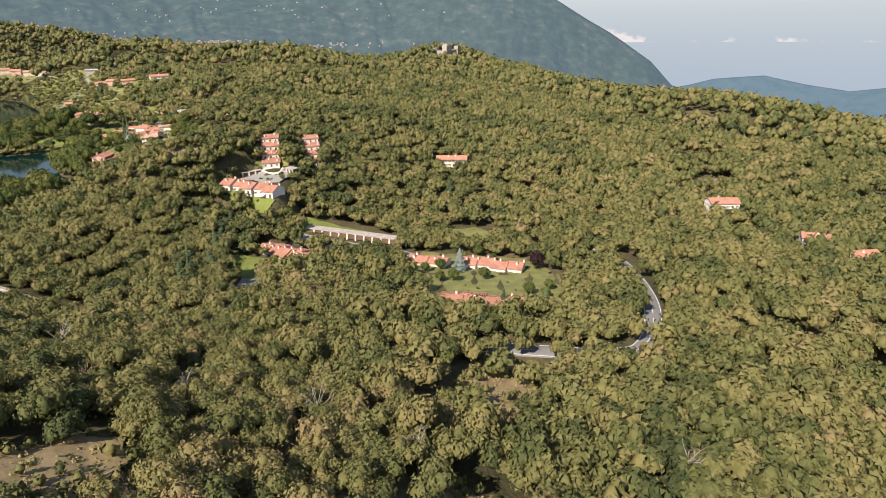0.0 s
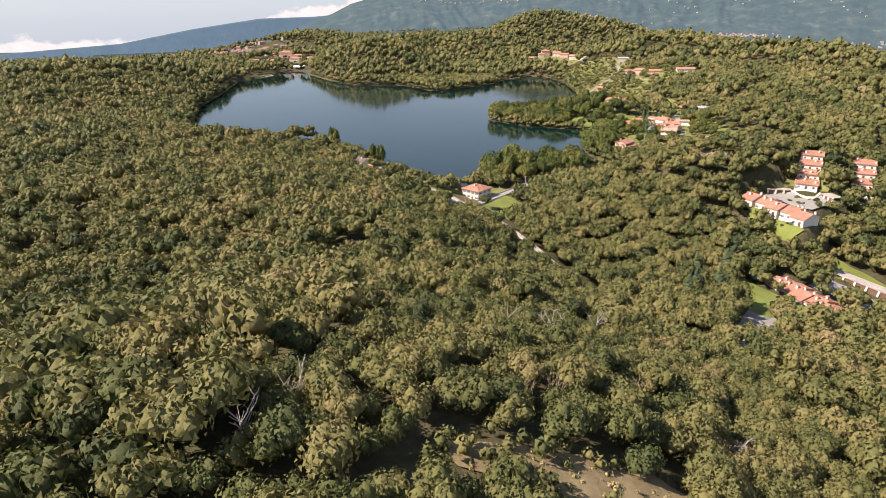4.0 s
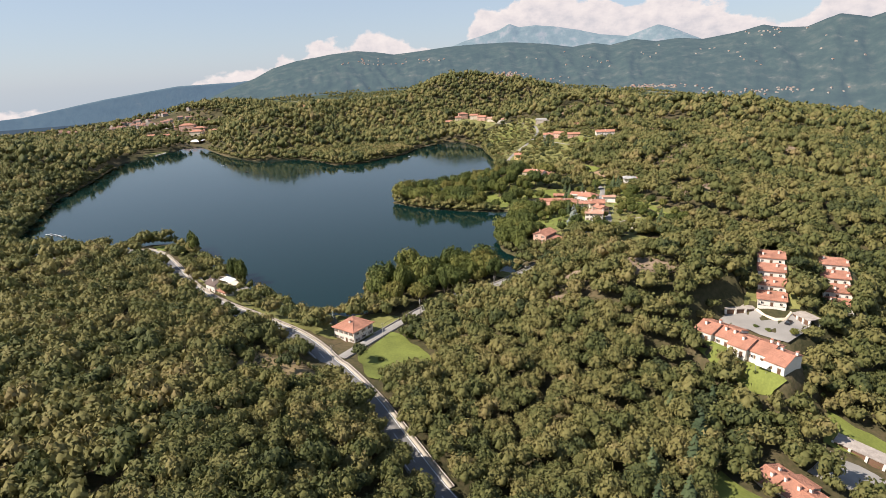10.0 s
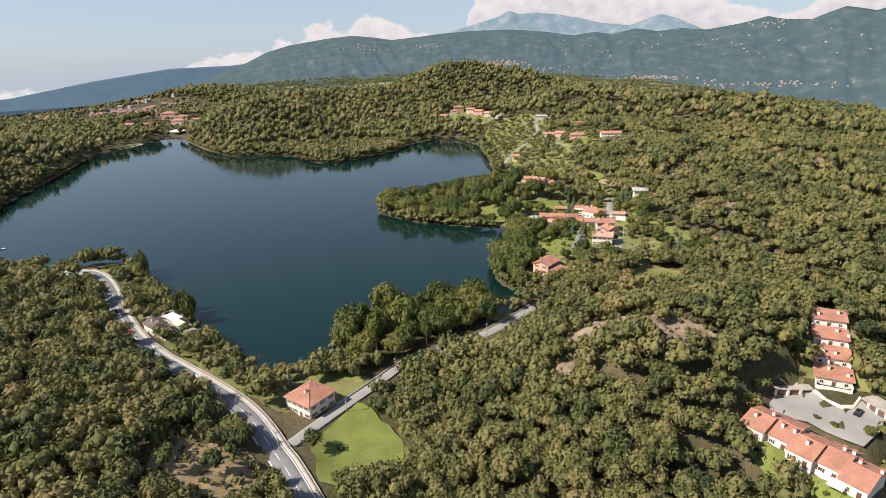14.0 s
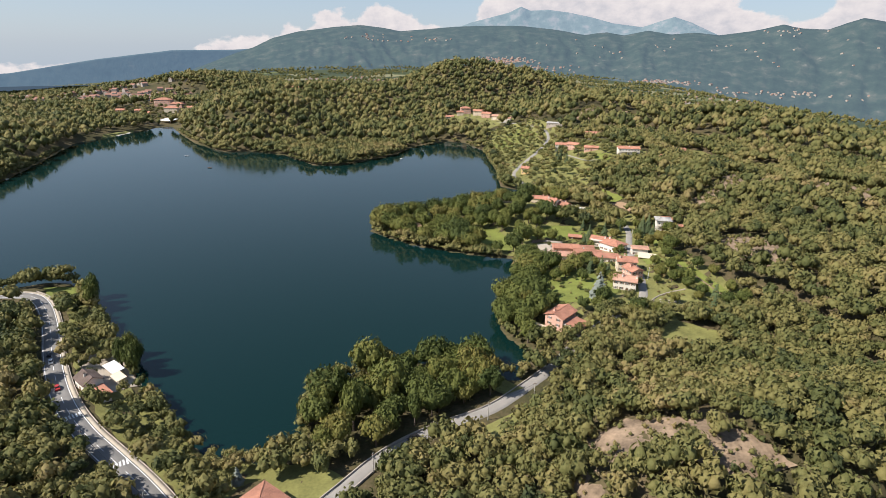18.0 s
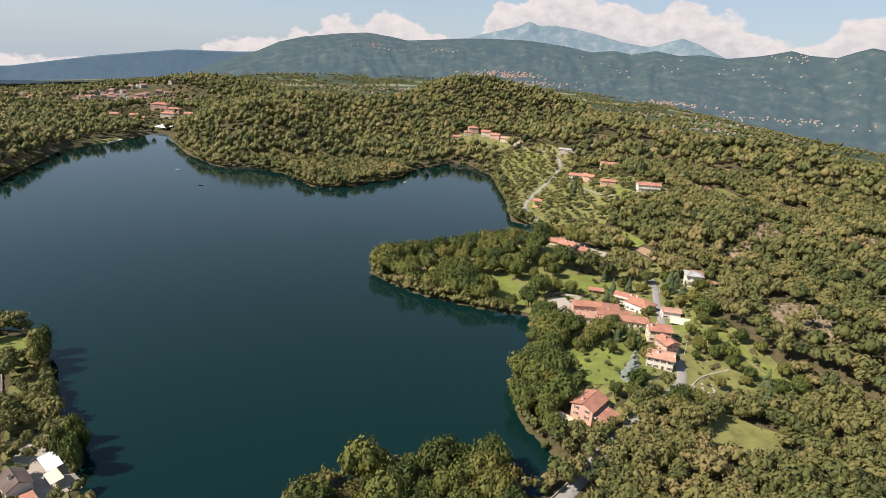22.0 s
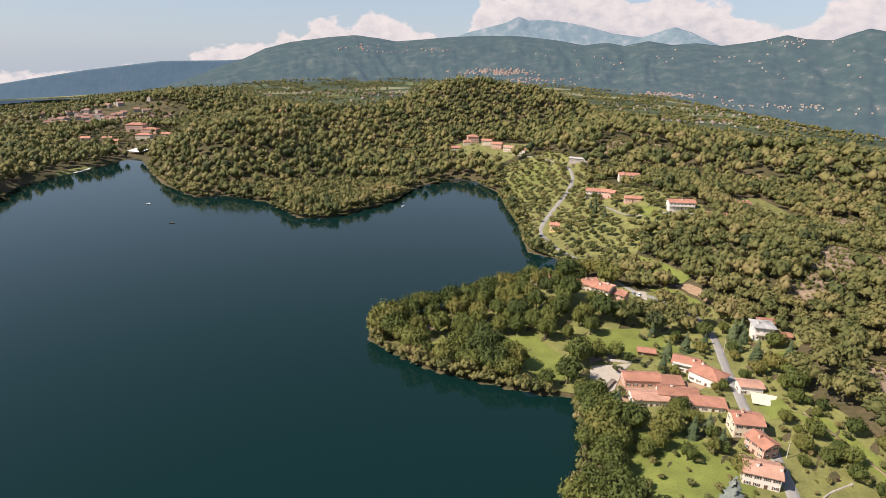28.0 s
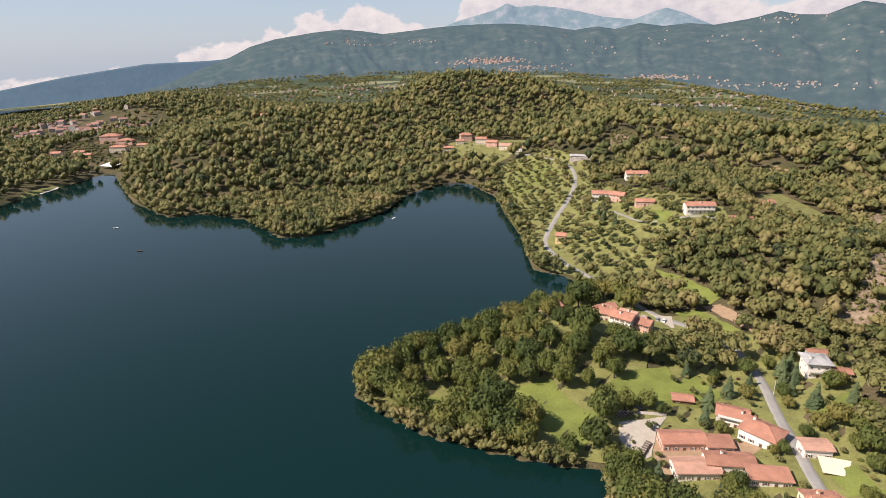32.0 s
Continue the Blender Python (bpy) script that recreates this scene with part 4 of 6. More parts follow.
def clear_of(p, margin):
    """Where woodland may grow."""
    x, y = p[:, 0], p[:, 1]
    ok = shore(x, y) > margin * 0.3
    for w, pts in ROADS.values():
        ok &= to_line(x, y, pts)[0] > w / 2 + np.where((y < -15) & (x < 140), -2.0, np.where(y < 66, 0.7, np.where((y < 196) & (x > -48), 4.6, margin * 0.6)))
    for poly in OPEN:
        ok &= ~inside(x, y, poly)
    few = np.random.default_rng(len(p)).uniform(0, 1, len(p)) < 0.13
    for poly in THIN:
        ok &= few | ~inside(x, y, poly)
    for poly in THIN[:8]:
        ok &= few | (to_line(x, y, poly + poly[:1])[0] > 3.2)
    for bx, by, br in BUILT:
        ok &= np.hypot(x - bx, y - by) > br + margin * 0.5
    return ok


# ---- buildings ----
CACHE = {}


def cached(key, make):
    if key not in CACHE:
        CACHE[key] = make()
    return CACHE[key]


def place(name, me, parent, m, label=""):
    ob = new(name, me)
    ob.parent = parent
    ob.matrix_basis = m
    if label:
        ob["label"] = label
    return ob


def frame_shape(w, h):
    s = Shape()
    for x, z, sx, sz in ((-w / 2, 0, 0.12, h), (w / 2, 0, 0.12, h), (0, 0, w, 0.12), (0, h - 0.12, w, 0.12), (0, 0, 0.06, h)):
        s.box(x, -0.03, z, sx, 0.14, sz)
    return s


def window(parent, x, y, z, turn, w=1.1, h=1.3, shut=True):
    """A window with frame, pane and shutters on a wall that faces turn (0 is the front, -y)."""
    m = pose(x, y, z, 0, 0, turn)
    fr = place("window", cached(("f", w, h), lambda: frame_shape(w, h).mesh("window", WHITE)), parent, m)
    place("pane", cached(("p", w, h), lambda: Shape().box(0, 0.0, 0.1, w - 0.1, 0.06, h - 0.2).mesh("pane", GLASS)), fr, Matrix())
    if shut:
        for sx in (-1, 1):
            place("shutter", cached(("s", w, h), lambda: Shape().box(0, -0.05, 0, w * 0.48, 0.06, h).mesh("shutter", SHUTTER)), fr, pose(sx * w * 0.78, -0.02, 0))


def house(x, y, rot, L, W, H, label, roof="gable", wall=WHITE, tile=TILE, pitch=22, over=0.7, chimneys=1, z=None, base=3.0, balcony=False, name="house", shut=True, group="", win=3.0, terrace=False, far=False):
    """A house with its length along local x and its front on local -y."""
    far = far or y > 540
    shut, terrace = shut and not far, terrace or far
    z0 = gz(x, y) if z is None else z
    BUILT.append((x, y, max(L, W) * 0.55))
    root = thing(name, pose(x, y, z0, 0, 0, rot), label, "house", group)
    rise = math.tan(radians(pitch)) * W / 2
    body = Shape().box(0, 0, -base, L, W, H + base)
    a, b, t = L / 2 + over, W / 2 + over, 0.28
    drop = math.tan(radians(pitch)) * over
    top = Shape()
    if roof == "gable":
        for sx in (-1, 1):
            gx_ = sx * L / 2
            body.add([(gx_, -W / 2, H), (gx_, W / 2, H), (gx_, 0, H + rise), (gx_ - sx * 0.3, -W / 2, H), (gx_ - sx * 0.3, W / 2, H), (gx_ - sx * 0.3, 0, H + rise)], [(0, 1, 2) if sx > 0 else (2, 1, 0), (3, 5, 4) if sx > 0 else (3, 4, 5), (0, 2, 5, 3), (1, 4, 5, 2)])
        top.slab([(-a, -b, H - drop + t), (a, -b, H - drop + t), (a, 0, H + rise + t), (-a, 0, H + rise + t)], t)
        top.slab([(a, b, H - drop + t), (-a, b, H - drop + t), (-a, 0, H + rise + t), (a, 0, H + rise + t)], t)
        ridge_ends = [((-a, 0, H + rise + t), (a, 0, H + rise + t))]
    elif roof == "hip":
        rl = max(0.0, a - b)
        hip = H + math.tan(radians(pitch)) * b
        e = [(-a, -b, H + t), (a, -b, H + t), (a, b, H + t), (-a, b, H + t)]
        r = [(-rl, 0, hip + t), (rl, 0, hip + t)]
        low = [(p[0], p[1], H) for p in e]
        top.add(e + r + low, [(0, 1, 5, 4), (1, 2, 5), (2, 3, 4, 5), (3, 0, 4), (0, 6, 7, 1), (1, 7, 8, 2), (2, 8, 9, 3), (3, 9, 6, 0), (9, 8, 7, 6)])
        ridge_ends = [(r[0], r[1])] * (rl > 0.1) + [(e[0], r[0]), (e[3], r[0]), (e[1], r[1]), (e[2], r[1])]
    else:  # one slope, falling to the front
        body.add([(-L / 2, W / 2, H), (L / 2, W / 2, H), (L / 2, W / 2, H + rise), (-L / 2, W / 2, H + rise), (-L / 2, -W / 2, H), (L / 2, -W / 2, H)], [(0, 3, 2, 1), (0, 4, 3), (1, 2, 5), (3, 4, 5, 2)])
        top.slab([(-a, -b, H - drop * 0.5 + t), (a, -b, H - drop * 0.5 + t), (a, b, H + rise + drop * 0.5 + t), (-a, b, H + rise + drop * 0.5 + t)], t)
        ridge_ends = [((-a, b, H + rise + t), (a, b, H + rise + t))]
    part("wall", body, wall, root)
    rf = part("roof", top, tile, root)
    for p, q in ridge_ends:
        part("ridge_cap", Shape().tube((p[0], p[1], p[2] - 0.03), (q[0], q[1], q[2] - 0.03), 0.17, 0.17, 6), tile, rf)
    rng = random.Random(int(x * 7 + y * 13))
    for i in range(chimneys):
        cx, cy = (rng.uniform(-0.35, 0.35) + (i - chimneys / 2 + 0.5) * 0.3) * L, rng.choice((-1, 1)) * W * 0.17
        hz = H + rise * (1 - abs(cy) / (W / 2)) if roof != "shed" else H + rise * (cy / W + 0.5)
        ch = part("chimney", Shape().box(cx, cy, hz - 0.6, 0.8, 0.8, 2.2), wall, root)
        part("chimney_cap", Shape().box(cx, cy, hz + 1.65, 1.1, 1.1, 0.18), tile, ch)
    storeys = max(1, int(H / 2.7))
    for s in range(storeys):
        zz = 0.9 + s * (H / storeys)
        n = max(1, int(L / win))
        for i in range(n):
            wx_ = (i + 0.5) / n * L - L / 2
            if s == 0 and i == n // 2:
                dr = part("door", Shape().box(wx_, -W / 2 - 0.04, 0, 1.1, 0.14, 2.1), TIMBER, root)
                part("lintel", Shape().box(wx_, -W / 2 - 0.06, 2.1, 1.4, 0.2, 0.15), STONE, dr)
            else:
                window(root, wx_, -W / 2 - 0.02, zz, 0, shut=shut)
            if not terrace:
                window(root, wx_, W / 2 + 0.02, zz, 180, shut=shut)
        if not terrace or L > W:
            n = max(1, int(W / (win + 0.6)))
            for i in range(n):
                wy_ = (i + 0.5) / n * W - W / 2
                window(root, -L / 2 - 0.02, wy_, zz, -90, shut=shut)
                window(root, L / 2 + 0.02, wy_, zz, 90, shut=shut)
    if balcony:
        for s in range(1, storeys + (storeys == 1)):
            zb = s * H / storeys
            bal = part("balcony", Shape().box(0, -W / 2 - 0.75, zb - 0.2, L * 0.92, 1.5, 0.2), CONCRETE, root)
            part("railing", Shape().box(0, -W / 2 - 1.45, zb, L * 0.92, 0.08, 1.0), WHITE, bal)
    return root


def along(p, q, n, depth, z0, z1, side=1):
    """Centres of n units between two front corners, set back by half the depth."""
    ang = math.atan2(q[1] - p[1], q[0] - p[0])
    ln = math.hypot(q[0] - p[0], q[1] - p[1]) / n
    for i in range(n):
        u = (i + 0.5) / n
        x, y = p[0] + (q[0] - p[0]) * u, p[1] + (q[1] - p[1]) * u
        off = depth / 2 + (0.9 if i % 2 else -0.9)
        yield i, x - math.sin(ang) * off * side, y + math.cos(ang) * off * side, math.degrees(ang), ln, z0 + (z1 - z0) * u


# upper terrace of five stepped units
for i, x, y, r, ln, z in along((91, 88), (110.8, 60), 5, 13, 11.1, 8.1):
    house(x, y, r, ln + 0.1, 13, 3.4, "terraced house with terracotta roof and white garden front", pitch=17, over=0.35, chimneys=2, z=z, base=5, group="upper terrace", win=2.6, terrace=True)
# lower terraces
for i, x, y, r, ln, z in along((85, 28), (97, 0), 5, 12, -9.6, -10.8):
    house(x, y, r, ln + 0.1, 12, 3.2, "terraced house with terracotta roof stepping down the slope", pitch=17, over=0.35, chimneys=2, z=z, base=4, group="lower terrace", win=2.6, terrace=True)
for i, x, y, r, ln, z in along((143, -22), (153, -39), 2, 11, -17, -17.5):
    house(x, y, r, ln + 0.1, 10, 3.6, "terraced house with orange roof above the gardens", pitch=18, over=0.35, chimneys=2, z=z, base=4, group="middle terrace", tile=TILE, terrace=True)
for i, x, y, r, ln, z in along((162, -42), (178, -68), 4, 11, -17.5, -18):
    house(x, y, r, ln + 0.1, 10, 3.6, "terraced house with orange roof beside a copper beech", pitch=18, over=0.35, chimneys=2, z=z, base=4, group="middle terrace", terrace=True)
for i, x, y, r, ln, z in along((118, -79), (147, -114), 5, 10, -9, -9.5):
    house(x, y, r, ln + 0.1, 10, 3.6, "terraced house with terracotta roof at the wood's edge", pitch=18, over=0.35, chimneys=1, z=z, base=4, group="bottom terrace", tile=TILE_OLD, terrace=True)
# two stepped rows climbing the slope
for x0, y0, z0 in STEPS:
    for i in range(4):
        unit = house(x0 + 3.4 * i + 0.6, y0 + 7.2 * i, -26, 10.5, 6.3, 3.2, "stepped hillside house with loggia and terracotta roof", "shed", pitch=21, over=0.6, chimneys=2, z=z0 + 3.7 * i, base=6, group="stepped rows", shut=False, terrace=True)
        deck = part("terrace", Shape().box(0, -4.1, -0.15, 10.5, 1.9, 0.2), CONCRETE, unit)
        part("parapet", Shape().box(0, -5.0, -1.5, 10.5, 0.22, 2.4), WHITE, deck)
        for sx in (-1, 1):
            part("side_wall", Shape().box(sx * 5.15, -4.1, -1.5, 0.22, 1.9, 3.6), WHITE, unit)


def garages(p, q, n, label, z0, z1):
    """A low row of lock-ups with white piers and a flat planted roof."""
    ang = math.degrees(math.atan2(q[1] - p[1], q[0] - p[0]))
    ln = math.hypot(q[0] - p[0], q[1] - p[1])
    root = thing("garage_row", pose(p[0], p[1], z0, 0, math.degrees(math.atan2(z0 - z1, ln)), ang), label, "garage")
    part("roof_slab", Shape().box(ln / 2, 3, 2.5, ln, 6, 0.35), STONE, root)
    part("back_wall", Shape().box(ln / 2, 5.8, -1, ln, 0.3, 3.5), CONCRETE, root)
    for i in range(n + 1):
        part("pier", Shape().box(ln * i / n, 0.2, -1, 0.8, 0.6, 3.6), WHITE, root)
        if i < n:
            part("garage_door", Shape().box(ln * (i + 0.5) / n, 0.5, -0.5, ln / n - 0.8, 0.12, 2.9), SHUTTER, root)
    BUILT.append(((p[0] + q[0]) / 2, (p[1] + q[1]) / 2, ln * 0.35))


garages((121, 46), (160, 2), 12, "row of lock-up garages with white piers and brown doors", -11.5, -17)
garages((110.8, 104.5), (122.9, 103.7), 3, "three garages set into the bank", 11.4, 11.4)
garages((134.8, 98.4), (137, 90), 3, "three garages under a retaining wall", 11.4, 11.4)

house(-51, 121, -35, 12.5, 12.5, 5.6, "white two-storey lakeside house with hipped terracotta roof", "hip", pitch=20, chimneys=1, base=2)
house(58, 244, 50, 13, 9.5, 5.5, "pink brick lake house with terracotta roof above the shore", wall=PINK, pitch=20, chimneys=1, base=2.5, balcony=True)
house(65, 237, 50, 9, 6, 3.0, "low cream annex with terracotta roof", "shed", wall=CREAM, pitch=14, chimneys=0, base=2.5)
house(110, 313, -8, 11, 9, 6.5, "old rendered house with terracotta roof on the lane", wall=CREAM, pitch=20, chimneys=2)
house(110, 300, -70, 9, 7.5, 5.5, "rendered house with terracotta roof on the lane", wall=PINK, pitch=20)
house(101, 284, -20, 12, 9, 6.0, "white house with terracotta roof at the lane's bend", pitch=20, chimneys=2, tile=TILE_PALE)
house(128, 344, -8, 10, 6.5, 4.5, "small white outbuilding with low tiled roof", tile=TILE_PALE, pitch=10, chimneys=0)
house(82, 356, -3, 17, 8, 4.2, "long farm building with red terracotta roof and brick front", wall=PINK, pitch=20, chimneys=0)
house(95, 352, -5, 10, 6, 3.2, "low tiled lean-to of the farm", "shed", pitch=14, chimneys=0, tile=TILE_OLD)
house(80, 339, -3, 16, 8.5, 4.0, "farm building with pale weathered tiles", tile=TILE_PALE, pitch=18, chimneys=0)
house(93, 340, -8, 17, 7.5, 4.6, "farm wing with weathered terracotta roof", tile=TILE_OLD, pitch=18, chimneys=1)
house(103, 331, -10, 14, 6, 3.4, "low farm wing with orange tiles", "shed", pitch=13, chimneys=0)
house(109, 369, -28, 12, 9, 5.0, "tall farmhouse with terracotta roof and open loggia", pitch=20, chimneys=1, balcony=True)
house(114, 355, -50, 14, 11, 5.0, "big white farmhouse with terracotta roof", "hip", pitch=22, chimneys=1)
house(95, 386, -15, 8.5, 5, 2.6, "wooden shed with terracotta roof", wall=TIMBER, pitch=18, chimneys=0, name="shed")
house(162, 398, -12, 9.5, 9, 7.8, "modern white villa with grey hipped roof and long balconies", "hip", tile=SLATE, pitch=14, over=1.2, balcony=True, shut=False)
house(169, 407, -12, 9, 6, 5.0, "annex with old tiled roof behind the villa", tile=TILE_OLD, wall=STONE, pitch=18, chimneys=0)
house(171, 392, -12, 6, 5, 3.2, "small porch building with tiled roof", tile=TILE_OLD, wall=CREAM, pitch=18, chimneys=0)
for hx, hy, hr, hl, hw, hh, w_, t_ in ((52, 477, 30, 12, 9, 5, CREAM, TILE), (38, 473, 10, 9, 7, 4, STONE, TILE_OLD), (78, 455, -15, 12, 8, 5, CREAM, TILE), (87, 449, -40, 12, 9, 6, WHITE, TILE), (97, 446, -40, 10, 8, 5.5, PINK, TILE_OLD), (83, 467, 20, 10, 7, 4.5, CREAM, TILE), (93, 457, -40, 9, 7, 5, WHITE, TILE_PALE)):
    house(hx, hy, hr, hl, hw, hh, "rendered hamlet house with terracotta roof", wall=w_, tile=t_, group="lakeside hamlet", base=4)
house(86, 606, -20, 8, 7, 6.5, "ochre house with tiled roof above the shore road", wall=OCHRE, base=4)
house(139, 684, -12, 15, 9, 6.5, "white house with terracotta roof on the hillside", base=5, balcony=True)
house(149, 664, -35, 13, 9, 6, "pink farmhouse with terracotta roof", wall=PINK, base=5)
house(162, 632, -12, 15, 7, 4, "low outbuilding with terracotta roof", wall=PINK, base=5, chimneys=0)
house(189, 733, -8, 21, 10, 6, "long white house with red terracotta roof under the wood", base=5, balcony=True)
house(193, 598, -5, 22, 9, 6.5, "long white apartment house with terracotta roof", base=5, balcony=True)
house(208, 563, -18, 15, 9, 6, "house with terracotta roof and terraces", wall=PINK, base=5, balcony=True)
house(250, 606, 20, 14, 9, 6.5, "pink house with terracotta roof on the dry slope", wall=PINK, base=5)
house(158, 828, -25, 28, 9, 4, "long low stone barn with grey roof", wall=STONE, tile=SLATE, base=5, chimneys=0, pitch=12)
for hx, hy, hr, hl, hw, hh, w_, t_, l_ in ((30, 1012, 5, 17, 13, 10, PINK, TILE_OLD, "tall pink house with hipped roof"), (50, 978, -10, 15, 10, 8, CREAM, TILE, "rendered village house with terracotta roof"), (64, 958, -20, 15, 10, 7, PINK, TILE, "village house with terracotta roof"), (80, 938, -20, 16, 10, 6, CREAM, TILE_PALE, "cream village house with pale tiles"), (94, 922, -20, 14, 8, 5, WHITE, TILE_PALE, "white house at the village edge"), (2, 956, 0, 15, 9, 6, CREAM, TILE, "cream farmhouse below the village"), (20, 985, 0, 11, 8, 6, CREAM, TILE_OLD, "village house with old tiles")):
    house(hx, hy, hr, hl, hw, hh, l_, "hip" if hl > 16 else "gable", wall=w_, tile=t_, group="hill village", base=5)
house(-306, 1172, 10, 20, 11, 6, "ochre country house alone in the woods", wall=OCHRE, base=6)
for hx, hy, hr, hl, hw, hh, w_, t_, l_ in ((-579, 1168, 0, 32, 18, 12, PINK, TILE_OLD, "large pink lakeside hotel with hipped roof"), (-545, 1152, -5, 26, 14, 7, PINK, TILE_OLD, "hotel wing with terracotta roof"), (-532, 1100, 0, 26, 12, 8, CREAM, TILE, "restaurant building with terracotta roof"), (-500, 1115, 0, 16, 10, 6, CREAM, TILE, "house beside the hotel"), (-610, 1062, 10, 14, 11, 10, CREAM, TILE, "tall cream villa by the lake"), (-583, 1078, 10, 15, 10, 7, OCHRE, TILE, "ochre villa among trees"), (-562, 1063, 0, 12, 9, 6, OCHRE, TILE, "small ochre house among trees"), (-640, 1250, 0, 14, 9, 6, PINK, TILE, "pink house on the hill"), (-560, 1330, 0, 18, 10, 7, OCHRE, TILE_PALE, "ochre house on the hill"), (-700, 1180, 0, 15, 10, 7, CREAM, TILE, "cream house among trees")):
    house(hx, hy, hr, hl, hw, hh, l_, "hip" if hl > 25 else "gable", wall=w_, tile=t_, group="hotel quarter", base=6, win=4.0)
house(285, 110, -45, 24, 10, 6, "pale terraced houses with orange roofs high in the wood", base=8, wall=CREAM, chimneys=4, z=-13)
house(393, -64, -40, 20, 12, 8, "large white villa with orange roof and terraces", base=8, balcony=True, z=-35)
house(352, -138, -60, 14, 9, 6, "white house with orange roof among trees", base=8, z=-28)
house(326, -168, -30, 14, 8, 4, "house with orange roof half hidden by trees", base=8, z=-20)
house(-139, 184, -38, 9, 7, 4.5, "small lakeside cafe with dark brown roof and white gable", tile=TILE_DARK, pitch=30, over=0.5, shut=False, name="cafe")
house(-131, 177, -38, 8, 5, 2.6, "tiled annex of the lakeside cafe", "shed", pitch=12, chimneys=0, name="cafe_annex")


def awning(x, y, rot, w, d, label, mat, h=2.8):
    z = gz(x, y)
    root = thing("awning", pose(x, y, z, 0, 0, rot), label, "awning")
    part("canopy", Shape().slab([(-w / 2, -d / 2, h), (w / 2, -d / 2, h), (w / 2, d / 2, h + 0.5), (-w / 2, d / 2, h + 0.5)], 0.12), mat, root)
    for sx in (-1, 1):
        for sy in (-1, 1):
            part("post", Shape().tube((sx * (w / 2 - 0.2), sy * (d / 2 - 0.2), -0.5), (sx * (w / 2 - 0.2), sy * (d / 2 - 0.2), h + 0.2), 0.07, 0.07), METAL, root)
    BUILT.append((x, y, max(w, d) * 0.5))


awning(-137, 197, -38, 10, 5, "white awning over the cafe terrace", PAINT)
awning(-131, 190, -38, 7, 4, "pale awning strip over the cafe terrace", CREAM)
awning(46, 238, 50, 8, 7, "pale pergola on the shore terrace", CREAM)
awning(130, 334, -20, 11, 9, "cream sun sail over a terrace", CREAM, 0.8)
awning(105.5, 64.5, -54, 4, 3.4, "white awning on the terrace front", PAINT, 2.3)


def boathouse():
    root = thing("boathouse", pose(-487, 990, 1.2, 0, 0, -20), "white-roofed open boathouse on posts over the water", "boathouse")
    part("roof", Shape().slab([(-13, -9, 6), (13, -9, 6), (13, 9, 8), (-13, 9, 8)], 0.4), PAINT, root)
    for i in range(5):
        for sy in (-8.5, 8.5):
            part("post", Shape().box(-12 + 6 * i, sy, -4, 0.5, 0.5, 10.2), TIMBER, root)
    part("back_wall", Shape().box(0, 8.8, -1, 25, 0.3, 7), TIMBER, root)
    part("deck", Shape().box(0, 0, -0.6, 26, 18, 0.3), CONCRETE, root)
    BUILT.append((-487, 990, 30))


boathouse()


def pier(pts, label):
    root = thing("pier", pose(*pts[0], 0), label, "pier")
    for a, b in zip(pts, pts[1:]):
        ln, an = math.hypot(b[0] - a[0], b[1] - a[1]), math.degrees(math.atan2(b[1] - a[1], b[0] - a[0]))
        place("deck", Shape().box(ln / 2, 0, 0.6, ln + 0.6, 4.0, 0.4).mesh("deck", CONCRETE), root, pose(a[0] - pts[0][0], a[1] - pts[0][1], 0, 0, 0, an))
        for i in range(int(ln / 6) + 1):
            for s in (-1.6, 1.6):
                place("pile", cached("pile", lambda: Shape().tube((0, 0, -5), (0, 0, 0.7), 0.2, 0.2, 6).mesh("pile", TIMBER)), root, pose(a[0] - pts[0][0], a[1] - pts[0][1], 0, 0, 0, an) @ pose(i * 6, s, 0))


pier([(-484, 978), (-496, 950), (-506, 925), (-508, 905)], "pale curved bathing pier with concrete deck")
pier([(-503, 890), (-494, 870), (-497, 845)], "low landing stage along the bathing beach")


def castle():
    x, y = 735, 655
    root = thing("castle", pose(x, y, gz(x, y), 0, 0, 20), "pale stone castle with towers on a wooded hilltop", "castle")
    part("keep", Shape().box(0, 0, -6, 16, 14, 24), STONE, root)
    for i, (sx, sy, h) in enumerate(((-22, -10, 17), (24, -8, 15), (20, 14, 19), (-20, 14, 14))):
        tw = part("tower", Shape().box(sx, sy, -6, 8, 8, h + 6), STONE, root)
        for k in range(4):
            part("merlon", Shape().box(sx - 3 + 2 * k, sy - 3.6, h, 1.2, 0.8, 1.6), STONE, tw)
    for s in ((0, -9, 44, 1.5), (0, 14, 44, 1.5), (-21, 2, 1.5, 26), (22, 2, 1.5, 26)):
        part("curtain_wall", Shape().box(s[0], s[1], -6, s[2], s[3], 15), STONE, root)
    BUILT.append((x, y, 30))


castle()


def wall_line(name, pts, off, h, mat, label, thick=0.4, up=0.0):
    """A low wall along a line."""
    v, f = strip(pts, (off - thick / 2, off - thick / 2 + 0.01, off + thick / 2, off + thick / 2 + 0.01), (-0.6, h + up, h + up, -0.6), 3.0)
    structure(name, mesh_of(name, v, f, [mat]), label, "wall")


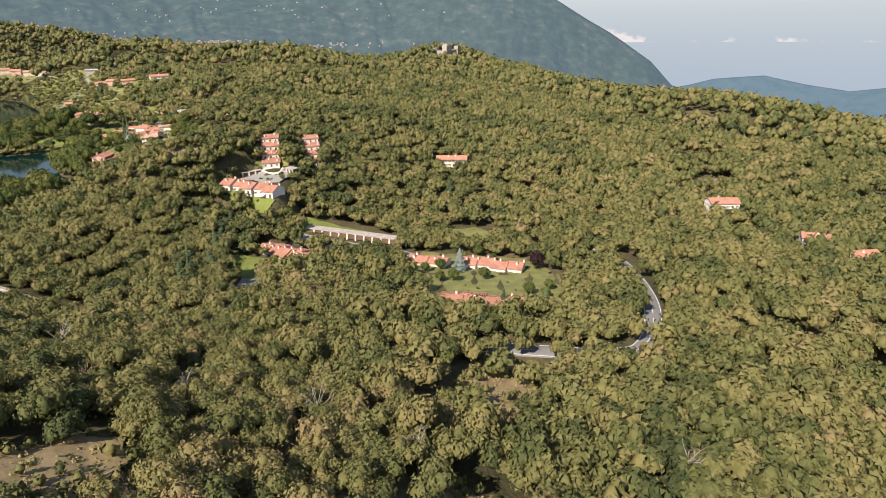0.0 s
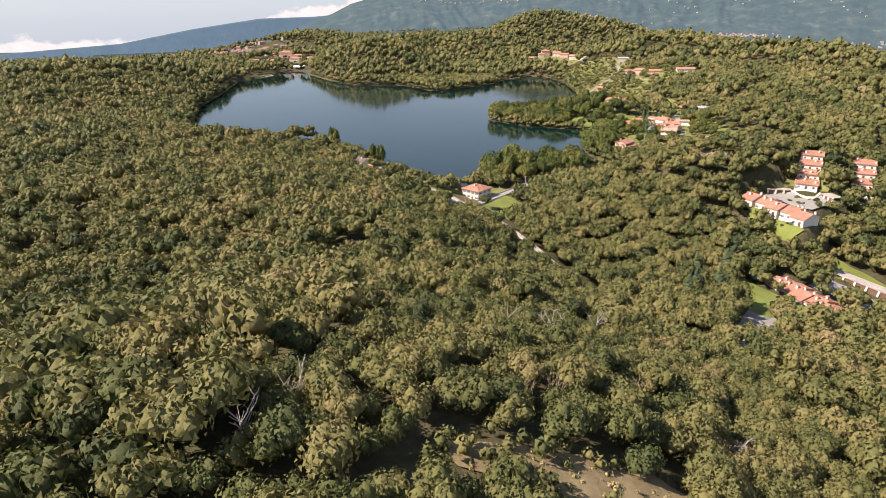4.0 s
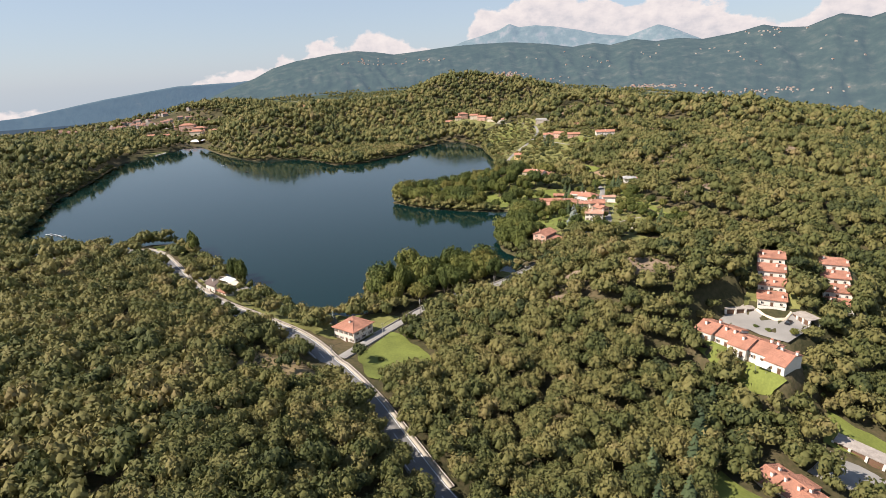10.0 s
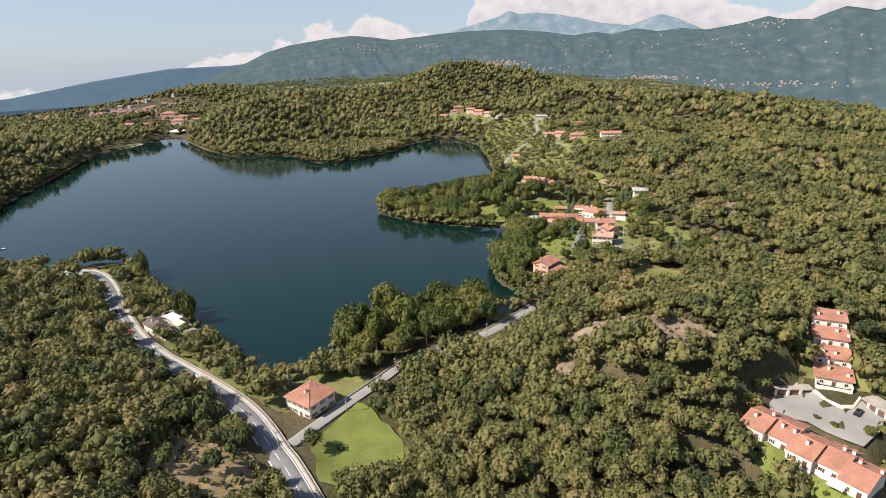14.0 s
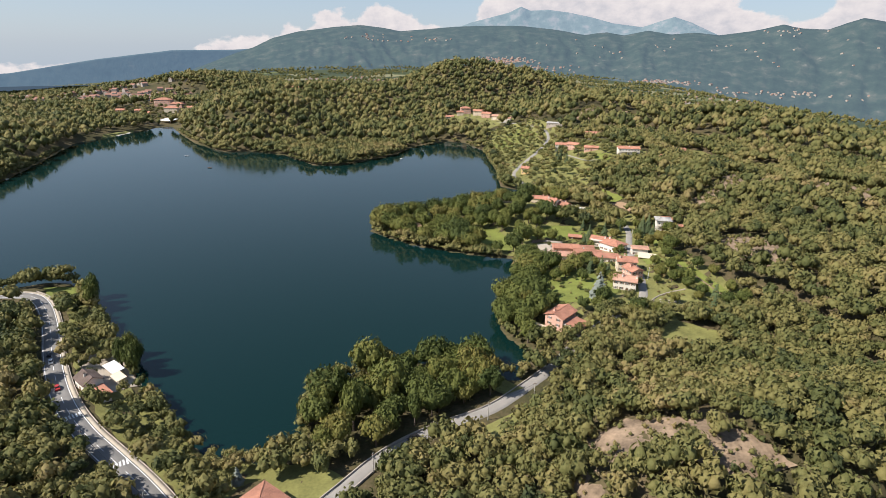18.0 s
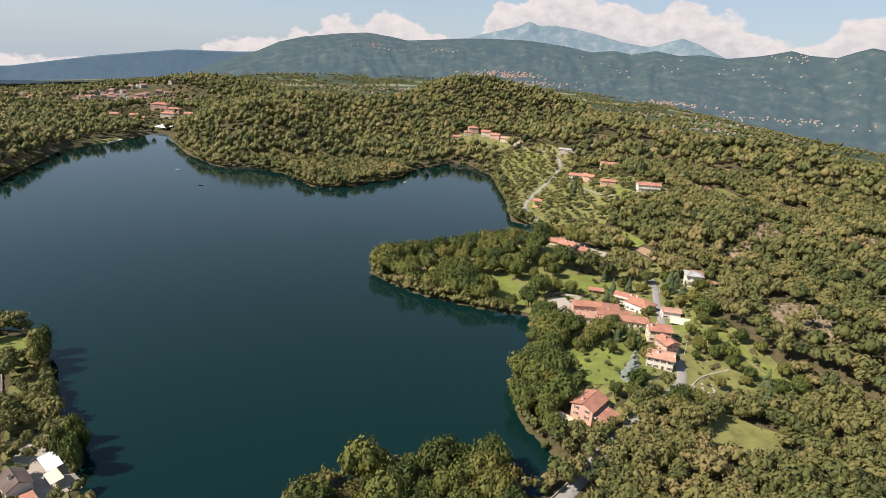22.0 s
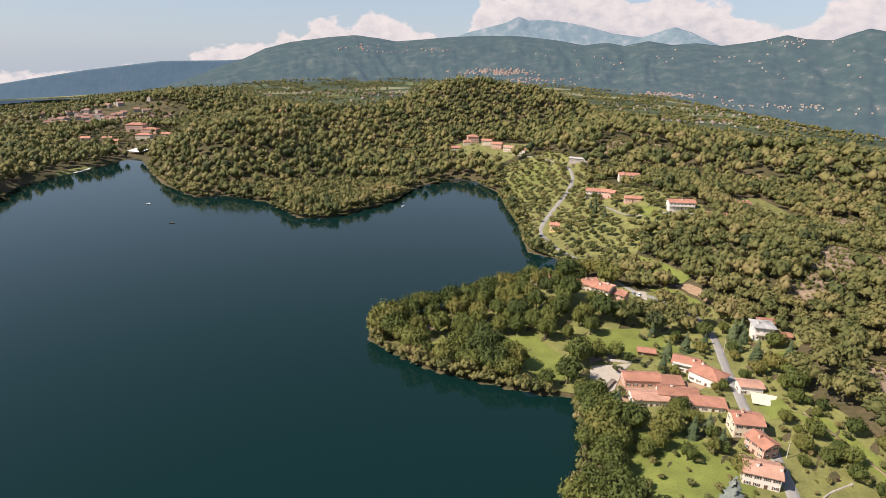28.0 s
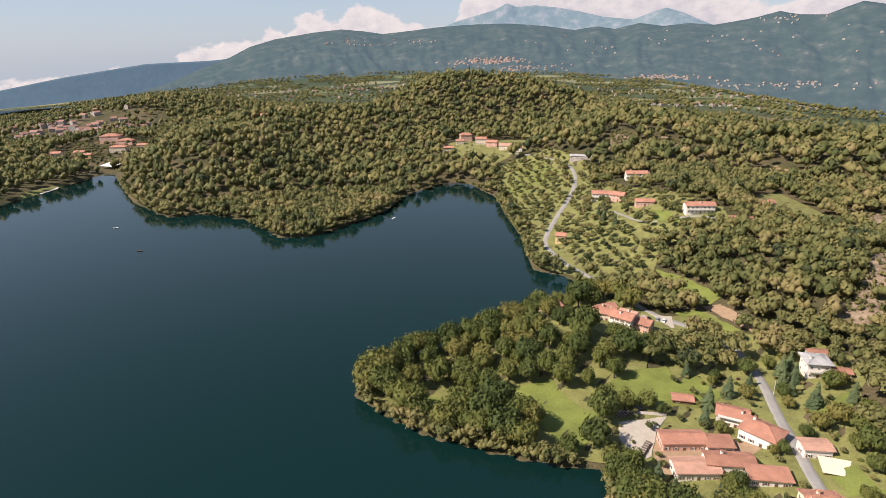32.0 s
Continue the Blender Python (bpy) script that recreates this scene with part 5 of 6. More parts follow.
lane = ROADS["lane"][1]
wall_line("wall_lane", lane[0:4], 2.55, 0.7, STONE, "low stone wall between lane and lawn")
wall_line("wall_lake", lane[1:9], -2.6, 0.8, STONE, "dark low wall and hedge line beside the lane")
wall_line("wall_meadow", [(140, 322), (145, 297), (152, 269), (159, 251)], 0, 0.9, ROCK, "dry stone wall under the wood", 0.7)
wall_line("wall_road", ROADS["road"][1][3:17], -5.3, 0.6, STONE, "low pale parapet along the lakeside road", 0.3)
wall_line("wall_court", [(123.2, 103.6), (125.5, 98), (130, 95), (134.6, 98.4)], 0, 1.5, CREAM, "curved cream retaining wall of the court", 0.6)
wall_line("wall_garden", [(104, 258), (118, 276), (134, 282)], 0, 0.9, STONE, "garden wall of field stones", 0.5)
wall_line("wall_terrace", [(64, 380), (76, 378), (84, 376)], 0, 1.4, STONE, "stone wall at the edge of the farmyard", 0.8)


def car(x, y, rot, paint, label):
    z = gz(x, y) + 0.42
    root = thing("car", pose(x, y, z, 0, 0, rot), label, "car")
    part("body", Shape().box(0, 0, 0.3, 4.2, 1.75, 0.55, 0.97), paint, root)
    part("cabin", Shape().box(-0.2, 0, 0.85, 2.4, 1.55, 0.55, 0.78), GLASS, root)
    part("roof", Shape().box(-0.2, 0, 1.4, 1.8, 1.2, 0.05), paint, root)
    for sx in (-1.3, 1.3):
        for sy in (-0.8, 0.8):
            w = part("wheel", Shape().tube((sx, sy - 0.1, 0.32), (sx, sy + 0.1, 0.32), 0.32, 0.32, 10), cached("tyre", lambda: material("rubber", (0.02, 0.02, 0.02), 0.9)), root)
            part("rim", Shape().tube((sx, sy - 0.11, 0.32), (sx, sy + 0.11, 0.32), 0.18, 0.18, 8), METAL, w)


RED = material("red_car_paint", (0.4, 0.03, 0.025), 0.3, spec=0.5, vary=0.05, bump=0)
SILVER = material("silver_car_paint", (0.5, 0.51, 0.52), 0.3, metal=0.5, vary=0.05, bump=0)
BLACK = material("black_car_paint", (0.02, 0.02, 0.022), 0.25, spec=0.5, vary=0.05, bump=0)
car(-166, 201, -56, SILVER, "silver car on the lakeside road")
car(-150, 181, -52, RED, "red car on the lakeside road")
car(-171, 207, -56, BLACK, "dark car on the lakeside road")
car(-9, 158, 40, BLACK, "black car on the narrow lane")
car(131, 93.4, 40, BLACK, "black car parked in the court")
for k, (cx, cy) in enumerate(((112, 462), (115, 460), (107, 463))):
    car(cx, cy, 60, (SILVER, PAINT, BLACK)[k], "parked car on the hamlet's gravel")


def log_pile(x, y, rot, n, label):
    root = thing("log_pile", pose(x, y, gz(x, y) + 0.3, 0, 0, rot), label, "firewood")
    rng = random.Random(int(x))
    for i in range(n):
        for k in range(4):
            place("log", cached(("log", (i + k) % 3), lambda: Shape().tube((0, -0.9, 0), (0, 0.9 + 0.2 * ((i + k) % 3), 0), 0.24, 0.21, 7).mesh("log", BARK if (i + k) % 3 else DEAD)), root, pose((i - n / 2) * 0.5 + rng.uniform(-0.06, 0.06) + 0.2 * (k % 2), rng.uniform(-0.2, 0.2), 0.2 + 0.42 * k, 0, 0, rng.uniform(-4, 4)))


log_pile(69, 379, 24, 28, "long stack of split firewood at the garden's edge")
log_pile(66, 353, 52, 24, "weathered stack of timber beside the farmyard")


def pole(x, y, h=8.0, label="wooden utility pole beside the lane"):
    root = thing("utility_pole", pose(x, y, gz(x, y)), label, "pole", "poles along the lane")
    part("shaft", Shape().tube((0, 0, -0.5), (0, 0, h), 0.16, 0.11, 8), CONCRETE, root)
    part("crossarm", Shape().box(0, 0, h - 0.8, 1.4, 0.12, 0.12), TIMBER, root)
    for s in (-0.6, 0.6):
        part("insulator", Shape().tube((s, 0, h - 0.68), (s, 0, h - 0.45), 0.06, 0.05, 6), WHITE, root)


POLES = [(-56, 95), (-37, 116), (-21, 141), (-2, 158), (18, 170), (37, 184), (-84, 120), (-118, 146), (118, 296), (136, 385)]
for p in POLES:
    pole(*p)


def cable(a, b, sag, label):
    """A wire between two poles."""
    za, zb = gz(*a) + 7.2, gz(*b) + 7.2
    s = Shape()
    pts = [Vector((a[0] + (b[0] - a[0]) * u, a[1] + (b[1] - a[1]) * u, za + (zb - za) * u - sag * 4 * u * (1 - u))) for u in np.linspace(0, 1, 9)]
    for p, q in zip(pts, pts[1:]):
        s.tube(p, q, 0.035, 0.035, 4)
    tagged(new("overhead_cable", s.mesh("overhead_cable", BLACK)), label, "cable", "cables along the lane")


for a, b in zip(POLES[:5], POLES[1:6]):
    cable(a, b, 0.6, "black overhead cable between poles")
cable(POLES[7], POLES[6], 0.6, "black overhead cable along the road")
cable(POLES[6], POLES[0], 0.6, "black overhead cable along the road")


def pool(x, y, r, mat, label):
    root = thing("paddling_pool", pose(x, y, gz(x, y) + 0.5), label, "pool")
    s = Shape()
    n = 14
    for i in range(n):
        a, b = 2 * math.pi * i / n, 2 * math.pi * (i + 1) / n
        s.tube((r * math.cos(a), r * math.sin(a), 0.3), (r * math.cos(b), r * math.sin(b), 0.3), 0.3, 0.3, 6)
    part("ring", s, mat, root)
    part("water", Shape().add([(r * math.cos(2 * math.pi * i / n), r * math.sin(2 * math.pi * i / n), 0.35) for i in range(n)], [tuple(range(n))]), POOLWATER, root)


pool(81, 31, 1.7, BLUE, "round blue paddling pool on the lawn")


def boat(x, y, rot, mat, label):
    root = thing("boat", pose(x, y, 0, 0, 0, rot), label, "boat")
    part("hull", Shape().add([(-2.2, -0.8, 0.5), (1.2, -0.9, 0.5), (2.8, 0, 0.6), (1.2, 0.9, 0.5), (-2.2, 0.8, 0.5), (-2.0, -0.5, -0.2), (1.0, -0.5, -0.2), (2.2, 0, -0.1), (1.0, 0.5, -0.2), (-2.0, 0.5, -0.2)],
         [(0, 5, 6, 1), (1, 6, 7, 2), (2, 7, 8, 3), (3, 8, 9, 4), (4, 9, 5, 0), (9, 8, 7, 6, 5), (0, 1, 2, 3, 4)]), mat, root)
    part("seat", Shape().box(-0.5, 0, 0.52, 0.5, 1.5, 0.1), TIMBER, root)


boat(-326, 694, 20, PAINT, "small white boat on the lake")
boat(-58, 700, 60, PAINT, "small white boat in the cove")
boat(-269, 624, 0, TIMBER, "small dark rowing boat on the lake")
for k in range(5):
    boat(-505 + 3 * k, 900 + 9 * k, 80, PAINT, "white boat moored by the pier")
for k in range(4):
    boat(-340 + 6 * k, 338 - 3 * k, 30, PAINT, "white boat moored at the near shore")


# ---- single trees and shrubs ----


def tree_proto(seed, r, h, mat, label, lobes=6, leaves=150, name="tree", trunk=0.35):
    """A broadleaf tree: tapered trunk, limbs, crown of leaf clumps."""
    rng = np.random.default_rng(seed)
    root = thing(name, pose(0, 0, -500), label, "tree")
    stem = h * 0.3
    part("trunk", Shape().tube((0, 0, -1), (0, 0, stem), trunk, trunk * 0.7, 7).tube((0, 0, stem), (0.2, 0.1, h * 0.65), trunk * 0.7, trunk * 0.25, 6), BARK, root)
    for i in range(4):
        a = 2 * math.pi * i / 4 + seed
        part("limb", Shape().tube((0, 0, stem * 0.9), (r * 0.5 * math.cos(a), r * 0.5 * math.sin(a), h * 0.58), trunk * 0.4, trunk * 0.12, 5), BARK, root)
    v, f = crown(rng, lobes + 4, 5 * leaves, 0.08)
    part("crown", mesh_of("crown", v * (r, r, (h - stem * 0.75) / 1.15) + (0, 0, stem * 0.75), f, [mat]), mat, root)
    return root


def conifer_proto(seed, r, h, mat, label, tiers=16, fans=13, name="conifer"):
    rng = np.random.default_rng(seed)
    root = thing(name, pose(0, 0, -500), label, "tree")
    part("trunk", Shape().tube((0, 0, -1), (0, 0, h * 0.96), 0.35, 0.04, 7), BARK, root)
    v, f = conifer(rng, tiers, fans, r / h)
    part("crown", mesh_of("crown", v * h, f, [mat]), mat, root)
    return root


def shrub_proto(seed, r, mat, label):
    root = thing("shrub", pose(0, 0, -500), label, "shrub")
    v, f = crown(np.random.default_rng(seed), 5, 220, 0.11, 0.8)
    part("stem", Shape().tube((0, 0, -0.4), (0, 0, r * 0.6), 0.08, 0.05, 5), BARK, root)
    part("foliage", mesh_of("foliage", v * r * (1, 1, 1.1), f, [mat]), mat, root)
    return root


BROAD = [tree_proto(s, r, h, LEAF_FRESH, l) for s, r, h, l in ((11, 4.6, 10.5, "broad green lime tree in full leaf"), (12, 5.4, 11.5, "spreading green oak in full leaf"), (13, 3.8, 9.5, "slender green ash in full leaf"), (14, 4.2, 8.5, "rounded green hornbeam in full leaf"))]
FIRS = [conifer_proto(21, 5.0, 20, NEEDLE, "tall dark green spruce with spreading tiers"), conifer_proto(22, 4.4, 16, NEEDLE, "dark green fir with drooping tiers")]
SPRUCE = conifer_proto(23, 4.8, 14, NEEDLE_BLUE, "silvery blue spruce in a garden", 15, 16)
SLIM = conifer_proto(24, 1.5, 11, NEEDLE, "narrow dark green garden cypress", 14, 9)
WILLOW = tree_proto(31, 5.0, 9, LEAF_YELLOW, "yellowing willow leaning to the water", 6, 170)
COPPER = tree_proto(32, 4.0, 9, LEAF_COPPER, "dark red copper beech in full leaf", 6, 170)
POPLAR = tree_proto(33, 3.2, 14, LEAF_FRESH, "tall green poplar on the shore", 6, 170)
SHRUBS = [shrub_proto(41, 1.5, LEAF_FRESH, "round green garden shrub"), shrub_proto(42, 1.1, LEAF_FRESH, "small green shrub on a lawn"), shrub_proto(43, 1.2, LEAF_COPPER, "dark red garden shrub")]
PROTOS = BROAD + FIRS + [SPRUCE, SLIM, WILLOW, COPPER, POPLAR] + SHRUBS
dice = random.Random(5)


def plant(proto, x, y, size=1.0, group=""):
    ob = copy_thing(proto, pose(x, y, gz(x, y) - 0.1, 0, 0, dice.uniform(0, 360)) @ Matrix.Scale(size, 4))
    if group:
        ob["group"] = group
    return ob


def grove(poly, step, seed, protos, group, lo=0.8, hi=1.15, keep=1.0):
    """Trees set one by one over a piece of land."""
    xs, ys = [p[0] for p in poly], [p[1] for p in poly]
    p = scatter(min(xs), max(xs), min(ys), max(ys), step, seed)
    ok = inside(p[:, 0], p[:, 1], poly) & (shore(p[:, 0], p[:, 1]) > 1.0)
    for w, pts in ROADS.values():
        ok &= to_line(p[:, 0], p[:, 1], pts)[0] > w / 2 + 2.5
    for q in OPEN:
        ok &= ~inside(p[:, 0], p[:, 1], q)
    for bx, by, br in BUILT:
        ok &= np.hypot(p[:, 0] - bx, p[:, 1] - by) > br + 2.0
    for x, y in p[ok]:
        if dice.random() < keep:
            plant(dice.choice(protos), x, y, dice.uniform(lo, hi), group)
    OPEN_LATER.append(poly)


OPEN_LATER = []
SPIT = [(-46, 160), (-46, 188), (-28, 203), (0, 215), (22, 215), (24, 201), (20, 186), (4, 174), (-12, 163), (-22, 152), (-40, 148)]
CAFE = [(-206, 290), (-188, 262), (-160, 226), (-120, 186), (-80, 150), (-58, 146), (-62, 128), (-92, 142), (-120, 164), (-150, 196), (-178, 236), (-196, 262)]
SHORE = [(29, 243), (29, 268), (43, 305), (50, 345), (62, 340), (58, 304), (52, 272), (46, 240), (40, 222)]
HOTEL = [(-640, 1045), (-520, 1000), (-470, 985), (-480, 1130), (-540, 1190), (-640, 1190)]
TERRACES = [(110, -80), (130, -55), (140, -15), (165, -5), (205, -50), (195, -80), (150, -122), (118, -98)]
grove(SPIT, 9.0, 1, BROAD * 3 + [WILLOW, POPLAR], "trees on the spit", 1.0, 1.55)
grove(SHORE, 8.0, 2, BROAD, "trees along the garden shore", 1.15, 1.45)
grove(PENINSULA, 11.4, 3, BROAD, "trees on the peninsula", 0.95, 1.55)
grove(HAMLET, 8.6, 5, BROAD + [FIRS[1]] + SHRUBS, "garden trees of the hamlet", 0.5, 0.95)
grove(TERRACES, 13.0, 9, SHRUBS + [BROAD[3]], "gardens of the terraces", 0.5, 0.8)
OPEN_LATER += [HILLSIDE, HOTEL, CAFE]
for x, y, s in ((-49, 405, 1.5), (-44, 413, 1.7), (-42, 401, 1.45), (-50, 411, 1.35), (-36, 395, 1.2), (10, 386, 1.5), (2, 376, 1.4), (-14, 372, 1.2), (18, 360, 1.2), (-34, 428, 1.3), (-22, 437, 1.25), (-10, 444, 1.35), (2, 449, 1.3), (14, 457, 1.4), (26, 464, 1.35), (38, 466, 1.2), (46, 486, 1.2)):
    plant(BROAD[1], x, y, s, "trees on the peninsula")
for x, y, s in ((66, 28, 1.0), (74, 42, 0.95), (41, -4, 1.0), (58, 12, 0.9), (84, 56, 0.8), (52, 24, 0.9), (48, 8, 0.8), (68, 52, 0.8), (240, 60, 0.9), (262, 76, 0.9), (330, 116, 0.9)):
    plant(dice.choice(FIRS), x, y, s, "tall conifers by the terraces")
for x, y, s in ((148, 400, 0.85), (150, 393, 0.75), (144, 392, 0.7), (126, 640, 0.7), (131, 645, 0.65), (111, 216, 0.6), (150, -108, 0.7), (138, -96, 0.6), (127, 628, 0.8), (131, 610, 0.75), (123, 618, 0.7), (249, 549, 0.8), (143, 384, 0.7)):
    plant(FIRS[1], x, y, s, "dark conifers near houses")
plant(SPRUCE, 82, 267, 1.15)
for x, y, s in ((88, 310, 0.75), (95, 312, 0.7), (97, 304, 0.6)):
    plant(FIRS[1], x, y, s, "dark conifers near houses")
for x, y, s in ((80, 314, 1.1), (74, 312, 1.1), (66, 318, 1.2), (58, 330, 1.1), (92, 318, 0.8), (80, 296, 0.9), (96, 286, 0.8), (66, 300, 1.0), (72, 304, 1.1), (92, 300, 0.8), (90, 322, 0.8), (110, 288, 0.6), (126, 300, 0.9), (134, 306, 0.9), (130, 292, 0.8), (138, 296, 0.8), (128, 316, 0.8), (122, 266, 0.7), (140, 330, 0.9), (146, 340, 1.0), (150, 350, 1.1), (138, 356, 0.9)):
    plant(dice.choice(BROAD), x, y, s, "garden trees of the hamlet")
plant(SPRUCE, 158, -46, 0.95)
plant(SPRUCE, -63, 135, 0.5)
plant(WILLOW, 62, 562, 1.0)
plant(WILLOW, -20, 188, 0.9)
plant(WILLOW, 36, 252, 0.6)
plant(COPPER, 192, -66, 1.1)
plant(COPPER, 200, 152, 0.8)
for x, y in ((-135, 200), (-132, 206), (-128, 196), (-138, 212), (-190, 272), (-186, 264), (-181, 256)):
    plant(POPLAR, x, y, dice.uniform(0.95, 1.25), "poplars on the shore")
for x, y in ((88, 16), (96, 4), (84, 14), (100, -6), (97, 72), (103, 64), (91, 80), (116, 58), (86, 12), (74, 18), (72, 8), (80, 2), (124, 70), (130, 66), (-36, 96), (-30, 84), (-25, 118)):
    plant(dice.choice(SHRUBS), x, y, dice.uniform(0.7, 1.3), "garden shrubs")
plant(BROAD[3], 87, 10, 0.5)
plant(BROAD[3], 127, 83, 0.42)
plant(SHRUBS[0], 120, 88, 0.9, "garden shrubs")
plant(SHRUBS[0], 117, 92, 0.8, "garden shrubs")
for ob in PROTOS:
    for c in (*ob.children_recursive, ob):
        bpy.data.objects.remove(c)


def dead_tree(x, y, h, seed):
    rng = random.Random(seed)
    root = thing("dead_tree", pose(x, y, gz(x, y)), "leafless grey tree among green ones", "tree", "dead trees in the wood")
    part("trunk", Shape().tube((0, 0, -0.5), (0.3, 0.2, h * 0.6), 0.22, 0.12, 6), DEAD, root)
    for i in range(9):
        a, z0 = rng.uniform(0, 6.28), h * rng.uniform(0.25, 0.6)
        p = Vector((0.2, 0.1, z0))
        q = p + Vector((math.cos(a), math.sin(a), rng.uniform(0.7, 1.6))) * h * 0.22
        s = Shape().tube(p, q, 0.1, 0.06, 5)
        for _ in range(3):
            w = Vector((rng.uniform(-1, 1), rng.uniform(-1, 1), rng.uniform(0.3, 1.2))) * h * 0.13
            s.tube(q, q + w, 0.05, 0.02, 4)
        part("branch", s, DEAD, root)


for k, (x, y) in enumerate(((-56, -158), (-60, -166), (-20, -102), (-14, -180), (-8, -186), (92, -198), (60, -186), (70, -178), (30, -150), (10, -134), (-30, -110), (-6, -78), (-24, -60), (-60, -40), (40, -170), (-72, -118), (14, -60))):
    dead_tree(x, y, 8.5 + (k % 3), k)

# ---- scrub and boulders on the bare ground ----
def strewn(polys, step, seed):
    r = []
    for k, poly in enumerate(polys):
        xs, ys = [q[0] for q in poly], [q[1] for q in poly]
        p = scatter(min(xs), max(xs), min(ys), max(ys), step, seed + k)
        r.append(p[inside(p[:, 0], p[:, 1], poly)])
    return np.concatenate(r)


rng_s = np.random.default_rng(15)
SCRUB_T = [crown(rng_s, 1, 14, 0.28) for _ in range(6)]
STONES_T = [(ICO * rng_s.uniform(0.6, 1.25, (12, 1)) * (1, 0.8, 0.6), ICO_F) for _ in range(8)]
p = strewn(THIN, 3.6, 31)
keep = np.array([noise.noise(Vector((a * 0.12, b * 0.12, 7.0))) > -0.2 for a, b in p])
p = p[keep]
rimmed = []
for poly in THIN:
    e = resample(poly + poly[:1], 1.5)
    rimmed.append(e + rng_s.uniform(-1.6, 1.6, e.shape))
p = np.concatenate([p] + rimmed)
forest("scrub", p, rng_s.uniform(0.4, 1.5, len(p)) ** 1.3, SCRUB_T, LEAF, "low broom and bramble scrub on dry ground", seed=9)
p = strewn(THIN[:8], 1.25, 41)
forest("dry_tufts", p, rng_s.uniform(0.2, 0.55, len(p)), SCRUB_T, TUFT, "tufts of dry grass in the clearings", seed=11, stand=0.2)
p = strewn(THIN[8:], 3.0, 51)[::2]
forest("boulders", p, rng_s.uniform(0.3, 1.1, len(p)), STONES_T, ROCK, "weathered brown boulders on the bare outcrops", seed=10, stand=0.15)

STRAW = material("dry_twigs", (0.36, 0.27, 0.16), 0.95, vary=0.3, fine=7)


def bare_bush(x, y, h, seed):
    rng = random.Random(seed)
    root = thing("bare_bush", pose(x, y, gz(x, y) + 1.0), "leafless straw-coloured bush of upright twigs", "shrub", "leafless bushes in the wood")
    for i in range(16):
        a, r = rng.uniform(0, 6.28), rng.uniform(0.3, 1.0)
        p = Vector((math.cos(a) * r * 0.6, math.sin(a) * r * 0.6, -1))
        q = p + Vector((math.cos(a) * r * 1.4, math.sin(a) * r * 1.4, h * rng.uniform(0.7, 1.1)))
        s = Shape().tube(p, q, 0.07, 0.03, 4)
        for u in (0.5, 0.65, 0.8):
            b = p.lerp(q, u)
            s.tube(b, b + Vector((rng.uniform(-0.7, 0.7), rng.uniform(-0.7, 0.7), rng.uniform(0.5, 1.3))), 0.035, 0.015, 3)
        part("twig", s, STRAW, root)


for k, (x, y) in enumerate(((-30, -145), (-27, -143), (-22, -139), (-19, -137), (-13, -132), (-10, -130), (-4, -119), (-28, -91), (-48, -175), (-47, -170), (2, -163), (8, -157), (5, -160), (13, -153), (34, -150), (60, -180), (90, -182))):
    bare_bush(x, y, 4.5 + (k % 3) * 0.7, 60 + k)
p = strewn([SCREE], 2.2, 71)
forest("field_stones", p, rng_s.uniform(0.4, 1.3, len(p)), STONES_T, STONE, "heap of pale field stones beside the lane", seed=12, stand=0.2)

# ---- woodland ----
OPEN += OPEN_LATER
OPEN.append([(-66, 106), (-50, 94), (-32, 124), (-40, 140), (-62, 136)])
TOWN_PLOT = [(-1600, 1250), (-1000, 1180), (-700, 1230), (-560, 1290), (-600, 1460), (-800, 1560), (-860, 1900), (-1600, 1900)]
OPEN += [[(100, 98), (112, 108), (126, 107), (138, 101), (141, 90), (130, 80), (122, 70), (112, 84)]]
OPEN += [[(-640, 1045), (-520, 1000), (-470, 985), (-480, 1130), (-540, 1190), (-640, 1190)], [(-10, 930), (70, 880), (110, 930), (90, 1000), (10, 1030)], [(110, -80), (130, -55), (140, -15), (165, -5), (205, -50), (195, -80), (150, -122), (118, -98)], [(160, 700), (205, 700), (210, 745), (170, 745)], [(-322, 1130), (-290, 1130), (-290, 1180), (-322, 1180)], TOWN_PLOT]
rng_t = np.random.default_rng(77)
NEXT_T = [crown(rng_t, 8, 620, 0.064) for _ in range(6)]
CLOSE_T = [crown(rng_t, 7, 300, 0.098) for _ in range(8)]
NEAR_T = [crown(rng_t, 5, 132, 0.125) for _ in range(8)]
EDGE_T = [crown(rng_t, 5, 100, 0.13) for _ in range(8)]
MID_T = [crown(rng_t, 3, 40, 0.17) for _ in range(8)]
FAR_T = [crown(rng_t, 2, 9, 0.24) for _ in range(6)]


def path_distance(p):
    return to_line(p[:, 0], p[:, 1], [(-30, -262), (-24, -215), (-8, -130), (2, -40), (-6, 60), (-16, 170)])[0]


p = scatter(-120, 120, -275, 110, 5.1, 104)
d = path_distance(p)
ok = clear_of(p, 3.0)
q = p[(d < 48) & (p[:, 1] < -70) & ok]
forest("woodland", q, rng_t.uniform(2.5, 4.2, len(q)), NEXT_T, LEAF, "nearest oaks and chestnuts of the hilltop wood", seed=5, stand=0.7)
q = p[(d < 78) & (p[:, 1] < 100) & ok & ~((d < 48) & (p[:, 1] < -70))]
forest("woodland", q, rng_t.uniform(2.7, 4.8, len(q)), CLOSE_T, LEAF, "dense oak and chestnut wood in late summer, olive green", seed=1, stand=1.3)
p = scatter(-260, 300, -290, 420, 6.2, 101)
d = path_distance(p)
ok = clear_of(p, 3.6)
q = p[((d >= 78) | (p[:, 1] >= 100)) & (d < 215) & ok]
